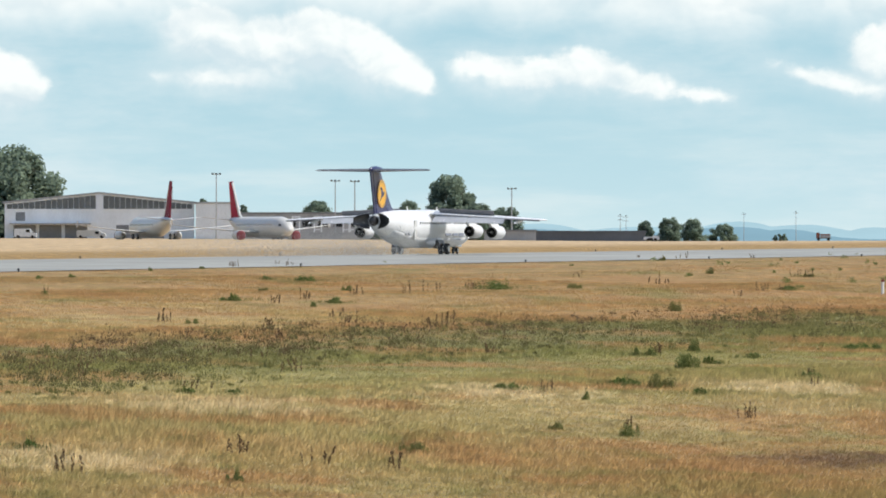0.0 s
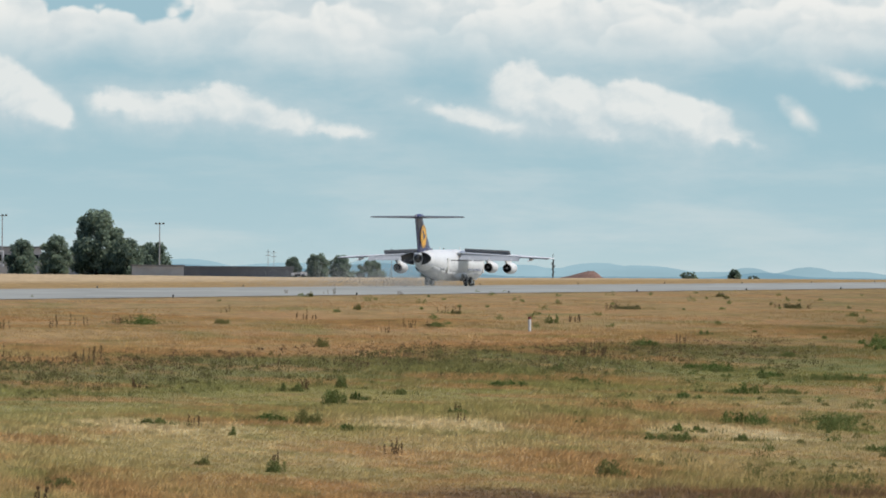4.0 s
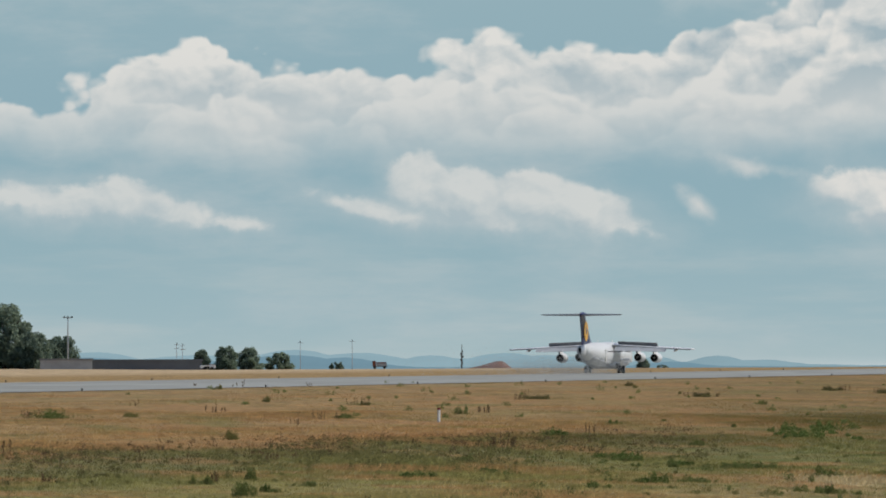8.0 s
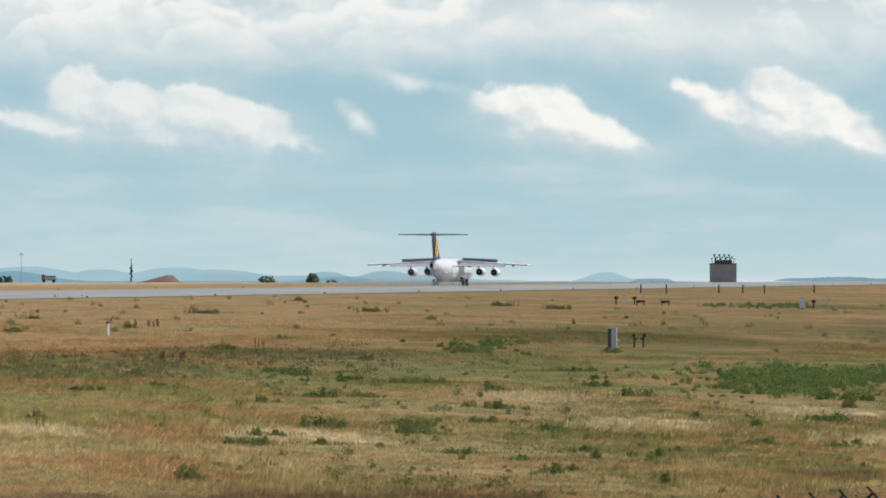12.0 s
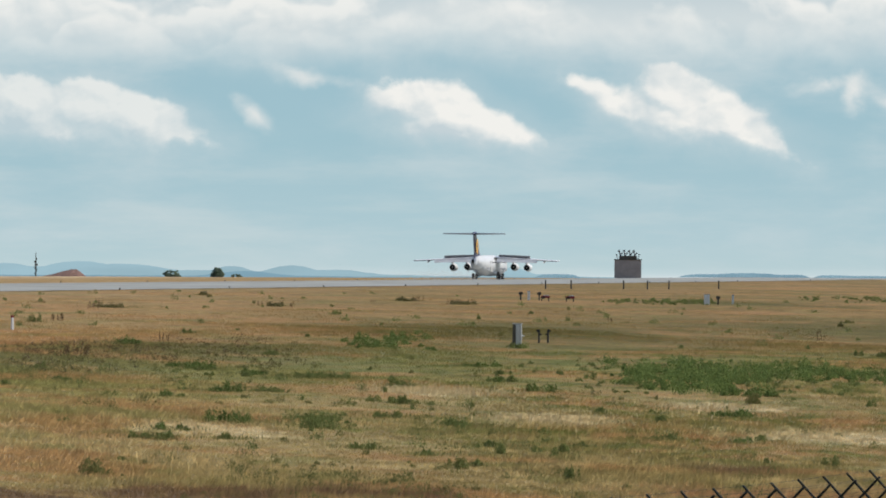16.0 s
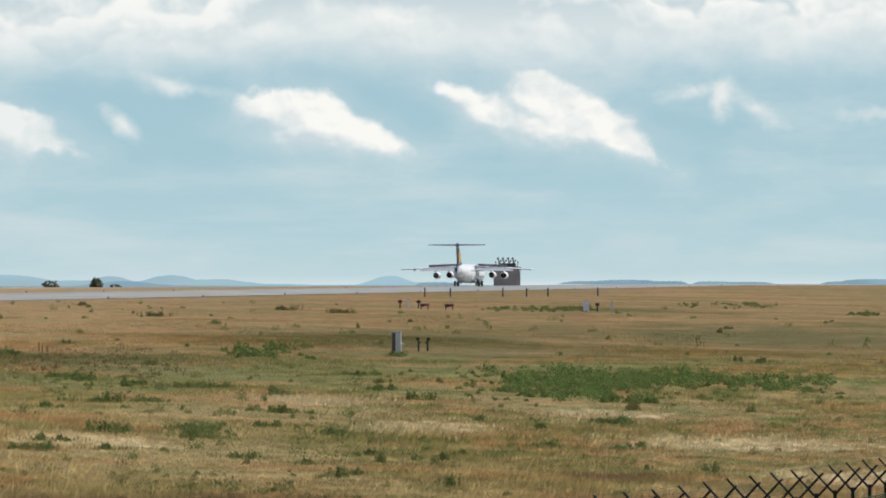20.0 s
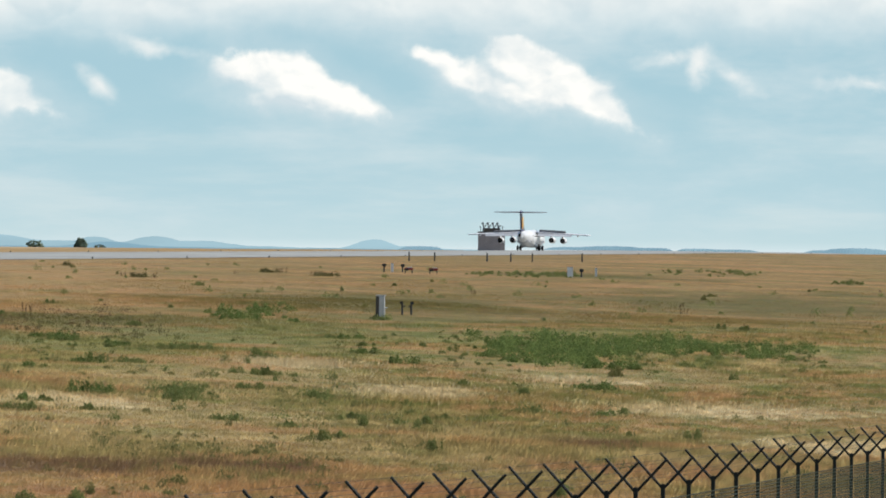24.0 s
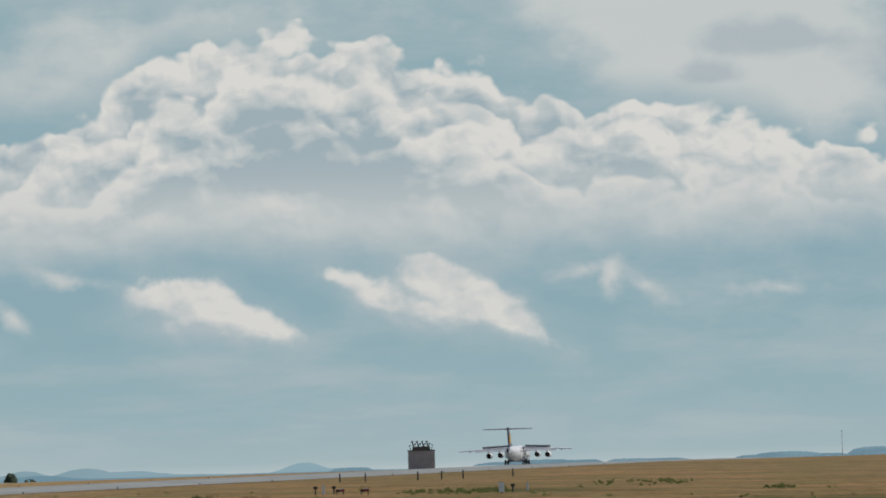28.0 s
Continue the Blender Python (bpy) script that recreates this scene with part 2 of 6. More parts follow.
# ---- plan of the ground: runway line, slopes and the mound under the camera ----
HEADING, OFFSET = radians(10.7), 193.4
RW_S = Vector((math.sin(HEADING), math.cos(HEADING)))
RW_M = Vector((-math.cos(HEADING), math.sin(HEADING)))
RW_HALF = 30.0


def smooth01(v):
    v = np.clip(v, 0.0, 1.0)
    return v * v * (3 - 2 * v)


CROWN = 0.36


def runway_z(s):
    z = -1.9 + (s - 596.0) * 0.00195
    z = np.minimum(z, -0.12 - 0.0 * s)
    return EYE.z + np.maximum(z, -3.1)


def ground_z(x, y):
    x, y = np.asarray(x, float), np.asarray(y, float)
    s, m = x * RW_S.x + y * RW_S.y, x * RW_M.x + y * RW_M.y
    d = np.hypot(x, y)
    n = OFFSET - m
    near = np.clip(n - RW_HALF, 0.0, 260.0)
    z = runway_z(s) - 2.75 * (np.minimum(near, 150.0) / 150.0) ** 2
    z = z + 0.55 * smooth01((-n - 70.0) / 130.0)
    z = z + 3.4 * np.exp(-(d / 45.0) ** 1.5) + 0.11 * np.exp(-((d - 70.0) / 14.0) ** 2) - 0.11 * np.exp(-((d - 98.0) / 9.0) ** 2)
    field = smooth01((near - 4) / 20.0) * smooth01((900 - d) / 500.0)
    z = z + field * (0.10 * np.sin(x * 0.07 + y * 0.018) + 0.07 * np.sin(x * 0.19 - y * 0.05 + 1.3))
    z = z - 26.0 * smooth01((d - 2300.0) / 2700.0)
    z = np.where(np.abs(n) < RW_HALF + 1.0, z - 0.03, z)
    return z - far_fall(x, y, z)


def far_fall(x, y, z):
    """How far the land beyond the runway lies under the even slope: it stays below a gently waving skyline."""
    n = OFFSET - (x * RW_M.x + y * RW_M.y)
    top = np.interp(np.degrees(np.arctan2(x, y)), (-11.0, -9.5, -7.5, -6.0, -5.0, -4.0, -2.1, -0.5, 1.0, 2.4, 5.0), (1.6, 1.5, -0.7, -2.4, -3.8, -3.5, -2.3, -2.5, -4.0, -3.0, 2.0))
    roof = EYE.z + top * np.hypot(x, y) / 11700.0
    return smooth01((-n - 60.0) / 60.0) * np.maximum(0.0, z - roof) * smooth01((np.hypot(x, y) - 900.0) / 300.0)


def polar(d, deg):
    return d * math.sin(radians(deg)), d * math.cos(radians(deg))


def spot(d, deg, turn=0.0, sink=0.0):
    """A pose on the ground at distance d and bearing deg from the camera."""
    x, y = polar(d, deg)
    return pose(x, y, float(ground_z(x, y)) - sink, 0, 0, turn)


def rise_to(d, deg, up):
    """The height over the ground of what reaches up metres above the eye."""
    x, y = polar(d, deg)
    return EYE.z + up - float(ground_z(x, y))


def strip(s, n):
    """The place at s metres along the runway and n metres from its centre line towards the camera."""
    p = RW_S * s + RW_M * (OFFSET - n)
    return p.x, p.y


def field_colours(n, grass):
    """Bands, drifts and patches of dry, straw and green growth over the airfield, by place."""
    p = n.t.nodes.new("ShaderNodeNewGeometry").outputs["Position"]
    x, y, _ = n.xyz(p)
    d = n.math("SQRT", n.math("ADD", n.math("MULTIPLY", x, x), n.math("MULTIPLY", y, y)))
    az = n.math("ARCTAN2", x, y)
    ln = n.math("LOGARITHM", d, 2.71828)

    def drift(ka, kl, seed, scale, detail, rough=0.58):
        return n.noise(n.vec(n.math("MULTIPLY", az, ka), n.math("MULTIPLY", ln, kl), seed), scale, detail, rough)

    # patches lie drawn out along the runway's side of the meadow
    big, mid, tuft = drift(60, 17, 0.0, 0.55, 5), drift(140, 46, 3.7, 0.8, 5, 0.62), drift(330, 60, 6.1, 1.0, 5, 0.62)
    burnt, dusk, sage = drift(45, 26, 9.1, 0.8, 4, 0.5), drift(75, 34, 4.4, 0.9, 6), drift(95, 40, 7.7, 0.8, 6)
    fine = n.noise(p, 1.6, 4, 0.65)
    wob = n.math("ADD", n.math("MULTIPLY", n.math("SUBTRACT", big, 0.5), 0.16), n.math("ADD", n.math("MULTIPLY", n.math("SUBTRACT", mid, 0.5), 0.10), n.math("MULTIPLY", n.math("SUBTRACT", tuft, 0.5), 0.025)))
    # beyond the near meadow the bands swing round to run beside the runway
    swing = n.math("MULTIPLY", n.math("MULTIPLY", n.math("ADD", az, 0.122), 3.2), n.step(d, 150.0, 240.0))
    dn = n.math("DIVIDE", d, n.math("ADD", 1.0, swing))
    k = n.math("ADD", n.math("DIVIDE", n.math("LOGARITHM", n.math("DIVIDE", dn, 100.0), 2.71828), 1.8), wob)
    bands = ((100, (0.33, 0.205, 0.090)), (126, (0.30, 0.215, 0.085)), (140, (0.37, 0.230, 0.100)), (151, (0.31, 0.240, 0.098)), (166, (0.42, 0.310, 0.145)),
             (179, (0.32, 0.260, 0.105)), (193, (0.27, 0.235, 0.085)), (207, (0.225, 0.212, 0.075)), (238, (0.180, 0.162, 0.063)), (256, (0.30, 0.190, 0.080)),
             (276, (0.40, 0.235, 0.100)), (320, (0.37, 0.245, 0.110)), (375, (0.40, 0.245, 0.108)), (470, (0.37, 0.250, 0.118)), (600, (0.42, 0.295, 0.150)))
    c = n.ramp(k, [(math.log(m / 100.0) / 1.8, col) for m, col in bands])
    # the field to the right: more olive, with soft dark drifts
    far = n.step(d, 300.0, 420.0)
    c = n.mix(n.math("MULTIPLY", far, n.math("MULTIPLY", n.step(drift(110, 60, 1.4, 0.9, 6, 0.62), 0.44, 0.62), 0.55)), c, (0.24, 0.18, 0.075))
    right = n.step(n.math("ADD", az, n.math("MULTIPLY", n.math("SUBTRACT", big, 0.5), 0.10)), -0.060, 0.035)
    c = n.mix(n.math("MULTIPLY", n.math("MULTIPLY", n.step(d, 330.0, 260.0), n.step(az, -0.080, -0.130)), n.math("SUBTRACT", 0.38, n.math("MULTIPLY", 0.34, n.math("MULTIPLY", n.step(dn, 190.0, 210.0), n.step(dn, 268.0, 250.0))))), c, (0.48, 0.395, 0.180))
    c = n.mix(n.math("MULTIPLY", n.math("MULTIPLY", right, n.step(d, 320.0, 420.0)), 0.66), c, (0.240, 0.153, 0.060))
    c = n.mix(n.math("MULTIPLY", right, n.math("MULTIPLY", n.step(dusk, 0.36, 0.62), 0.66)), c, (0.182, 0.136, 0.048))
    c = n.mix(n.math("MULTIPLY", n.step(burnt, 0.47, 0.63), 0.72), c, (0.37, 0.212, 0.092))
    c = n.mix(n.math("MULTIPLY", n.step(sage, 0.50, 0.68), 0.6), c, (0.200, 0.190, 0.066))
    g = n.math("MULTIPLY", n.math("MULTIPLY", right, n.step(mid, 0.44, 0.62)), n.math("MULTIPLY", n.step(d, 165.0, 200.0), n.step(d, 400.0, 330.0)))
    c = n.mix(n.math("MULTIPLY", g, 0.74), c, (0.118, 0.140, 0.036))

    def patch(deg, m, wide, deep, colour, f):
        """A soft-edged patch round a place; deep: its half depth as a share of the distance."""
        du = n.math("DIVIDE", n.math("SUBTRACT", az, radians(deg)), radians(wide))
        dv = n.math("DIVIDE", n.math("SUBTRACT", ln, math.log(m)), deep)
        r = n.math("SQRT", n.math("ADD", n.math("MULTIPLY", du, du), n.math("MULTIPLY", dv, dv)))
        r = n.math("ADD", n.math("SUBTRACT", 1.0, r), n.math("ADD", n.math("MULTIPLY", n.math("SUBTRACT", mid, 0.5), 2.2), n.math("MULTIPLY", n.math("SUBTRACT", tuft, 0.5), 1.6)))
        return n.mix(n.math("MULTIPLY", n.step(r, 0.0, 0.9), f), c, colour)

    pale, brown = (0.56, 0.44, 0.245), (0.155, 0.095, 0.052)
    for deg, m, wide, deep in ((0.75, 251, 0.7, 0.035), (1.8, 223, 0.8, 0.045), (3.3, 247, 0.7, 0.030), (4.4, 214, 1.5, 0.050), (-8.7, 161, 1.4, 0.055), (-6.2, 178, 1.0, 0.040), (-3.7, 189, 1.0, 0.040), (-1.2, 196, 0.9, 0.035), (-9.8, 132, 1.2, 0.05), (5.6, 183, 1.4, 0.05)):
        c = patch(deg, m, wide, deep, pale, 0.88)
    for deg, m, wide, deep in ((1.4, 410, 2.6, 0.17), (4.6, 480, 2.8, 0.17), (-1.2, 330, 1.6, 0.06), (3.4, 660, 1.6, 0.06), (6.4, 560, 1.6, 0.07)):
        c = patch(deg, m, wide, deep, (0.110, 0.102, 0.034), 0.85)
    for deg, m, wide, deep in ((-3.2, 143, 1.3, 0.050), (-1.4, 147, 1.6, 0.055), (0.3, 151, 1.3, 0.050), (3.4, 177, 0.8, 0.03)):
        c = patch(deg, m, wide, deep, brown, 0.92)
    for deg, m, wide, deep in ((-1.0, 133, 2.2, 0.035), (1.6, 140, 1.8, 0.04), (3.6, 158, 1.6, 0.04)):
        c = patch(deg, m, wide, deep, (0.33, 0.175, 0.085), 0.75)
    # the far side of the runway: brown beside the concrete, bleached straw beyond
    side = n.math("SUBTRACT", n.math("ADD", n.math("MULTIPLY", x, RW_M.x), n.math("MULTIPLY", y, RW_M.y)), OFFSET)
    side = n.math("ADD", side, n.math("MULTIPLY", n.math("SUBTRACT", n.noise(p, 0.012, 4), 0.5), 26.0))
    c = n.mix(n.math("MULTIPLY", n.step(side, 28.0, 34.0), 0.85), c, (0.375, 0.250, 0.112))
    c = n.mix(n.math("MULTIPLY", n.step(side, 74.0, 124.0), 0.9), c, (0.57, 0.425, 0.260))
    # fine mottling, and a wash by the metre
    f = n.math("MULTIPLY", n.math("ADD", 0.80, n.math("MULTIPLY", fine, 0.40)), n.step(tuft, 0.25, 0.75, 0.78, 1.22))
    fuzz = drift(1300, 150, 2.2, 1.0, 3, 0.6)
    f = n.math("MULTIPLY", f, n.step(fuzz, 0.25, 0.75, 0.95, 1.05) if grass else n.step(fuzz, 0.25, 0.75, 0.86, 1.14))
    if grass:
        isl = n.t.nodes.new("ShaderNodeNewGeometry").outputs["Random Per Island"]
        f = n.math("MULTIPLY", f, n.math("ADD", 1.66, n.math("MULTIPLY", isl, 0.15)))
    else:
        f = n.math("MULTIPLY", f, 0.84)
    return n.mix(1.0, c, n.vec(f, f, f), "MULTIPLY"), fine


n = Net("field_ground")
c, fine = field_colours(n, False)
n.bump(fine, 0.6, 0.2)
FIELD = n.finish(c, 0.95, spec=0.1)

n = Net("grass_blades")
c, fine = field_colours(n, True)
n.finish(c, 0.95, spec=0.0)
n.put(n.bsdf.inputs["Normal"], n.raised(0.92))
tr = n.t.nodes.new("ShaderNodeBsdfTranslucent")
n.put(tr.inputs[0], c)
ms = n.t.nodes.new("ShaderNodeMixShader")
ms.inputs[0].default_value = 0.5
n.t.links.new(n.bsdf.outputs[0], ms.inputs[1]), n.t.links.new(tr.outputs[0], ms.inputs[2])
n.t.links.new(ms.outputs[0], n.out.inputs[0])
GRASS = n.mat

n = Net("runway_concrete")
x, y, z = n.xyz(n.coord())
q = n.vec(n.math("MULTIPLY", x, 0.25), n.math("MULTIPLY", y, 0.02))
stain = n.noise(q, 1.0, 5, 0.6)
slab = n.noise(n.vec(n.math("FLOOR", n.math("DIVIDE", x, 7.5)), n.math("FLOOR", n.math("DIVIDE", y, 7.5)), 0.0), 3.7, 0)
f = n.math("ADD", n.math("MULTIPLY", stain, 0.7), n.math("MULTIPLY", slab, 0.3))
c = n.mix(n.step(f, 0.3, 0.7), (0.245, 0.245, 0.222), (0.355, 0.355, 0.322))
tyre = n.math("MULTIPLY", n.step(n.math("ABSOLUTE", x), 9.0, 3.0), n.step(n.noise(q, 2.5, 3), 0.4, 0.7))
c = n.mix(n.math("MULTIPLY", tyre, 0.4), c, (0.12, 0.12, 0.12))
n.bump(n.noise(n.coord(), 3.0, 4), 0.2, 0.02)
RUNWAY = n.finish(c, 0.8, spec=0.25)


def grid_mesh(name, xs, ys, zs, rows, cols, mat, smooth=True):
    """A sheet of rows x cols points."""
    me = bpy.data.meshes.new(name)
    idx = np.arange(rows * cols).reshape(rows, cols)
    quads = np.stack([idx[:-1, :-1], idx[:-1, 1:], idx[1:, 1:], idx[1:, :-1]], -1).reshape(-1, 4)
    me.from_pydata(np.stack([xs, ys, zs], -1).reshape(-1, 3).tolist(), [], quads.tolist())
    me.materials.append(mat)
    if smooth:
        me.shade_smooth()
    return me


# the ground: one sheet round the camera out to the horizon, finest ahead
ang = np.radians(np.concatenate([np.linspace(-180, -16, 42)[:-1], np.linspace(-16, 14, 151), np.linspace(14, 180, 43)[1:]]))
rad = np.concatenate([[0.0], np.geomspace(2.0, 4950.0, 190)])
A, D = np.meshgrid(ang[::-1], rad)
X, Y = D * np.sin(A), D * np.cos(A)
ground = new("ground", grid_mesh("ground", X, Y, ground_z(X, Y), len(rad), len(ang), FIELD))
tagged(ground, "wide dry airfield meadow in straw, orange and green", "ground", kind="structure")

# the runway: a concrete strip that climbs gently away
ss = np.linspace(-500, 1960, 165)
nn = np.linspace(-RW_HALF, RW_HALF, 7)
S, N = np.meshgrid(ss, nn[::-1], indexing="ij")
me = grid_mesh("runway", -N, S, runway_z(S) + 0.03 + CROWN * (1 - np.abs(N) / RW_HALF), len(ss), len(nn), RUNWAY)
runway = new("runway", me)
ox, oy = strip(0, 0)
runway.matrix_world = pose(ox, oy, 0, 0, 0, -math.degrees(HEADING))
tagged(runway, "pale grey concrete runway with faint tyre marks", "runway", kind="structure")

# ---- sky behind everything: a far curved backdrop with drifting cumulus ----
n = Net("sky_backdrop")
x, y, z = n.xyz(n.coord())
R1 = 11.7
u = n.math("MULTIPLY", n.math("ARCTAN2", x, y), R1)
v = n.math("MULTIPLY", n.math("ARCTAN2", z, n.math("SQRT", n.math("ADD", n.math("MULTIPLY", x, x), n.math("MULTIPLY", y, y)))), R1)
P = n.vec(u, v)
# bend the noise space a little, so that the puffs curl
wx = n.math("MULTIPLY", n.math("SUBTRACT", n.noise(P, 9.0, 3), 0.5), 0.07)
wy = n.math("MULTIPLY", n.math("SUBTRACT", n.noise(n.vec(u, v, 5.0), 9.0, 3), 0.5), 0.05)
uw, vw = n.math("ADD", u, wx), n.math("ADD", v, wy)
Q = n.vec(uw, n.math("MULTIPLY", vw, 1.35))
lump = n.noise(Q, 6.5, 7, 0.52)
form = n.noise(Q, 6.0, 3.5, 0.45)
form2 = n.noise(n.vec(n.math("ADD", uw, 0.022), n.math("MULTIPLY", n.math("ADD", vw, 0.030), 1.35)), 6.0, 3.5, 0.45)
crisp = n.noise(Q, 17.0, 4, 0.5)
crisp2 = n.noise(n.vec(n.math("ADD", uw, 0.008), n.math("MULTIPLY", n.math("ADD", vw, 0.011), 1.35)), 17.0, 4, 0.5)
soft = n.noise(P, 2.6, 5, 0.55)
relief = n.math("ADD", n.math("SUBTRACT", form, form2), n.math("MULTIPLY", n.math("SUBTRACT", crisp, crisp2), 0.6))
edge = n.math("SUBTRACT", lump, 0.5)
# gradient: pale at the horizon, lowest strip brightened as painted mirage, bluer above
clear = n.ramp(v, [(0.0, (0.72, 0.815, 0.84)), (0.006, (0.60, 0.735, 0.77)), (0.02, (0.52, 0.68, 0.72)), (0.08, (0.465, 0.645, 0.705)), (0.25, (0.385, 0.59, 0.67)), (0.45, (0.37, 0.57, 0.66)), (0.9, (0.44, 0.62, 0.68))])
# thin streaks near the horizon
streak = n.noise(n.vec(n.math("MULTIPLY", u, 1.7), n.math("MULTIPLY", v, 12.0), 2.0), 1.0, 7, 0.58)
haze = n.math("MULTIPLY", n.step(streak, 0.44, 0.68), n.step(v, 0.30, 0.08))
col = n.mix(n.math("MULTIPLY", haze, 0.6), clear, (0.64, 0.74, 0.755))
veil = n.noise(n.vec(n.math("MULTIPLY", u, 0.9), n.math("MULTIPLY", v, 3.0), 7.0), 1.9, 7, 0.62)
col = n.mix(n.math("MULTIPLY", n.step(veil, 0.44, 0.72), 0.6), col, (0.64, 0.74, 0.77))


def heaped(rows):
    """Swellings run together, each a dome over a nearly flat base."""
    best = None
    for uc, vc, a, b in rows:
        du, dv = n.math("DIVIDE", n.math("SUBTRACT", u, uc), a), n.math("SUBTRACT", v, vc)
        dv = n.math("DIVIDE", dv, n.step(dv, -0.006, 0.006, b * 0.55, b))
        f = n.math("SUBTRACT", 1.0, n.math("SQRT", n.math("ADD", n.math("MULTIPLY", du, du), n.math("MULTIPLY", dv, dv))))
        best = f if best is None else n.math("SMOOTH_MAX", best, f, 0.35)
    return best


def puffs(rows, pu, pv):
    """Depth below the outline of leaning ovals run together: centre, half axes and lean in degrees."""
    best = None
    for uc, vc, a, b, lean in rows:
        c, s = math.cos(radians(lean)), math.sin(radians(lean))
        du, dv = n.math("SUBTRACT", pu, uc), n.math("SUBTRACT", pv, vc)
        p = n.math("MULTIPLY_ADD", du, c / a, n.math("MULTIPLY", dv, s / a))
        q = n.math("MULTIPLY_ADD", du, -s / b, n.math("MULTIPLY", dv, c / b))
        r = n.math("SQRT", n.math("MULTIPLY_ADD", p, p, n.math("MULTIPLY", q, q)))
        f = n.math("MULTIPLY_ADD", r, -min(a, b), min(a, b))
        best = f if best is None else n.math("SMOOTH_MAX", best, f, 0.014)
    return best


# fair-weather cumulus row, heaped towards the left and drawn out down the wind to the right
CUMULUS = ((0.112, 0.308, 0.060, 0.036, 0), (0.175, 0.290, 0.098, 0.046, -20), (0.244, 0.268, 0.080, 0.030, -15), (0.290, 0.250, 0.040, 0.013, -6), (0.180, 0.264, 0.110, 0.030, -6),
           (0.434, 0.338, 0.038, 0.010, -15), (0.472, 0.308, 0.034, 0.020, -30), (0.578, 0.326, 0.050, 0.043, 0), (0.622, 0.300, 0.080, 0.050, -22), (0.692, 0.272, 0.078, 0.034, -27), (0.742, 0.247, 0.040, 0.012, -30), (0.610, 0.274, 0.115, 0.033, -7), (0.575, 0.285, 0.100, 0.034, -14), (0.500, 0.300, 0.060, 0.026, -22),
           (-0.770, 0.282, 0.050, 0.010, -20), (-0.655, 0.318, 0.056, 0.047, 10), (-0.700, 0.272, 0.085, 0.024, -8), (-0.520, 0.262, 0.140, 0.028, -2), (-0.575, 0.296, 0.092, 0.053, -8), (-0.450, 0.295, 0.078, 0.048, 0), (-0.360, 0.275, 0.088, 0.044, -15), (-0.298, 0.252, 0.052, 0.016, -14),
           (-1.360, 0.300, 0.050, 0.025, 0), (-1.280, 0.286, 0.085, 0.031, 0), (-1.185, 0.292, 0.078, 0.038, 0), (-1.090, 0.272, 0.085, 0.023, -12), (-1.000, 0.257, 0.052, 0.009, -8),
           (-1.850, 0.358, 0.072, 0.056, 0), (-1.750, 0.330, 0.105, 0.056, 0), (-1.650, 0.336, 0.092, 0.056, 0), (-1.570, 0.315, 0.092, 0.052, -22), (-1.490, 0.285, 0.052, 0.028, -32), (-1.780, 0.288, 0.110, 0.028, 0),
           (-2.250, 0.285, 0.100, 0.066, -20), (-2.420, 0.320, 0.140, 0.060, 0))
curl = n.math("MULTIPLY", n.math("SUBTRACT", n.noise(n.vec(u, v, 3.0), 26.0, 4, 0.55), 0.5), 0.030)
cu, cv = n.math("MULTIPLY_ADD", wx, 0.42, n.math("ADD", u, curl)), n.math("MULTIPLY_ADD", wy, 0.42, n.math("SUBTRACT", v, curl))
deep = puffs(CUMULUS, cu, cv)
toward = puffs(CUMULUS, n.math("ADD", cu, 0.014), n.math("ADD", cv, 0.024))
slope = n.math("SUBTRACT", deep, toward)
ragged = n.math("ADD", n.math("MULTIPLY", edge, 0.050), n.math("MULTIPLY", n.math("SUBTRACT", crisp, 0.5), 0.022))
dens = n.math("ADD", n.math("ADD", deep, 0.008), ragged)
# lit from above and the right: crowns crisp and bright, undersides grey and soft
body = n.step(dens, -0.004, n.step(slope, -0.018, 0.016, 0.040, 0.012))
wisp = n.step(dens, -0.034, 0.016)
col = n.mix(n.math("MULTIPLY", wisp, 0.38), col, (0.64, 0.735, 0.765))
lum = n.math("ADD", n.math("MULTIPLY", relief, 2.5), n.math("ADD", 0.50, n.math("MULTIPLY", slope, 19.0)), clamp=True)
col = n.mix(n.math("MULTIPLY", body, n.step(u, -0.5, 0.1, 0.68, 0.95)), col, n.mix(lum, (0.62, 0.715, 0.755), (1.0, 0.985, 0.94)))
# torn wisps by themselves
tear = puffs(((0.905, 0.332, 0.034, 0.020, 65), (0.850, 0.342, 0.034, 0.012, 10), (0.960, 0.318, 0.024, 0.010, -30), (-0.152, 0.282, 0.022, 0.007, -40), (1.20, 0.300, 0.05, 0.014, 0), (-0.07, 0.355, 0.05, 0.014, -10)), cu, cv)
col = n.mix(n.math("MULTIPLY", n.step(n.math("ADD", tear, ragged), -0.014, 0.018), 0.82), col, (0.90, 0.905, 0.88))
# the tall bank above: billows in rows, each with a bright crest against its own shaded body
CREST = ((-3.0, 0.58), (-2.3, 0.57), (-1.8, 0.47), (-1.40, 0.47), (-1.24, 0.50), (-1.15, 0.535), (-1.06, 0.565), (-0.92, 0.56), (-0.83, 0.525), (-0.73, 0.54), (-0.65, 0.525), (-0.55, 0.58), (-0.38, 0.565),
         (-0.22, 0.55), (-0.17, 0.605), (0.0, 0.665), (0.12, 0.755), (0.30, 0.775), (0.45, 0.765), (0.66, 0.725), (0.76, 0.65), (1.02, 0.64), (1.20, 0.605), (1.27, 0.55), (1.5, 0.52), (3.0, 0.56))
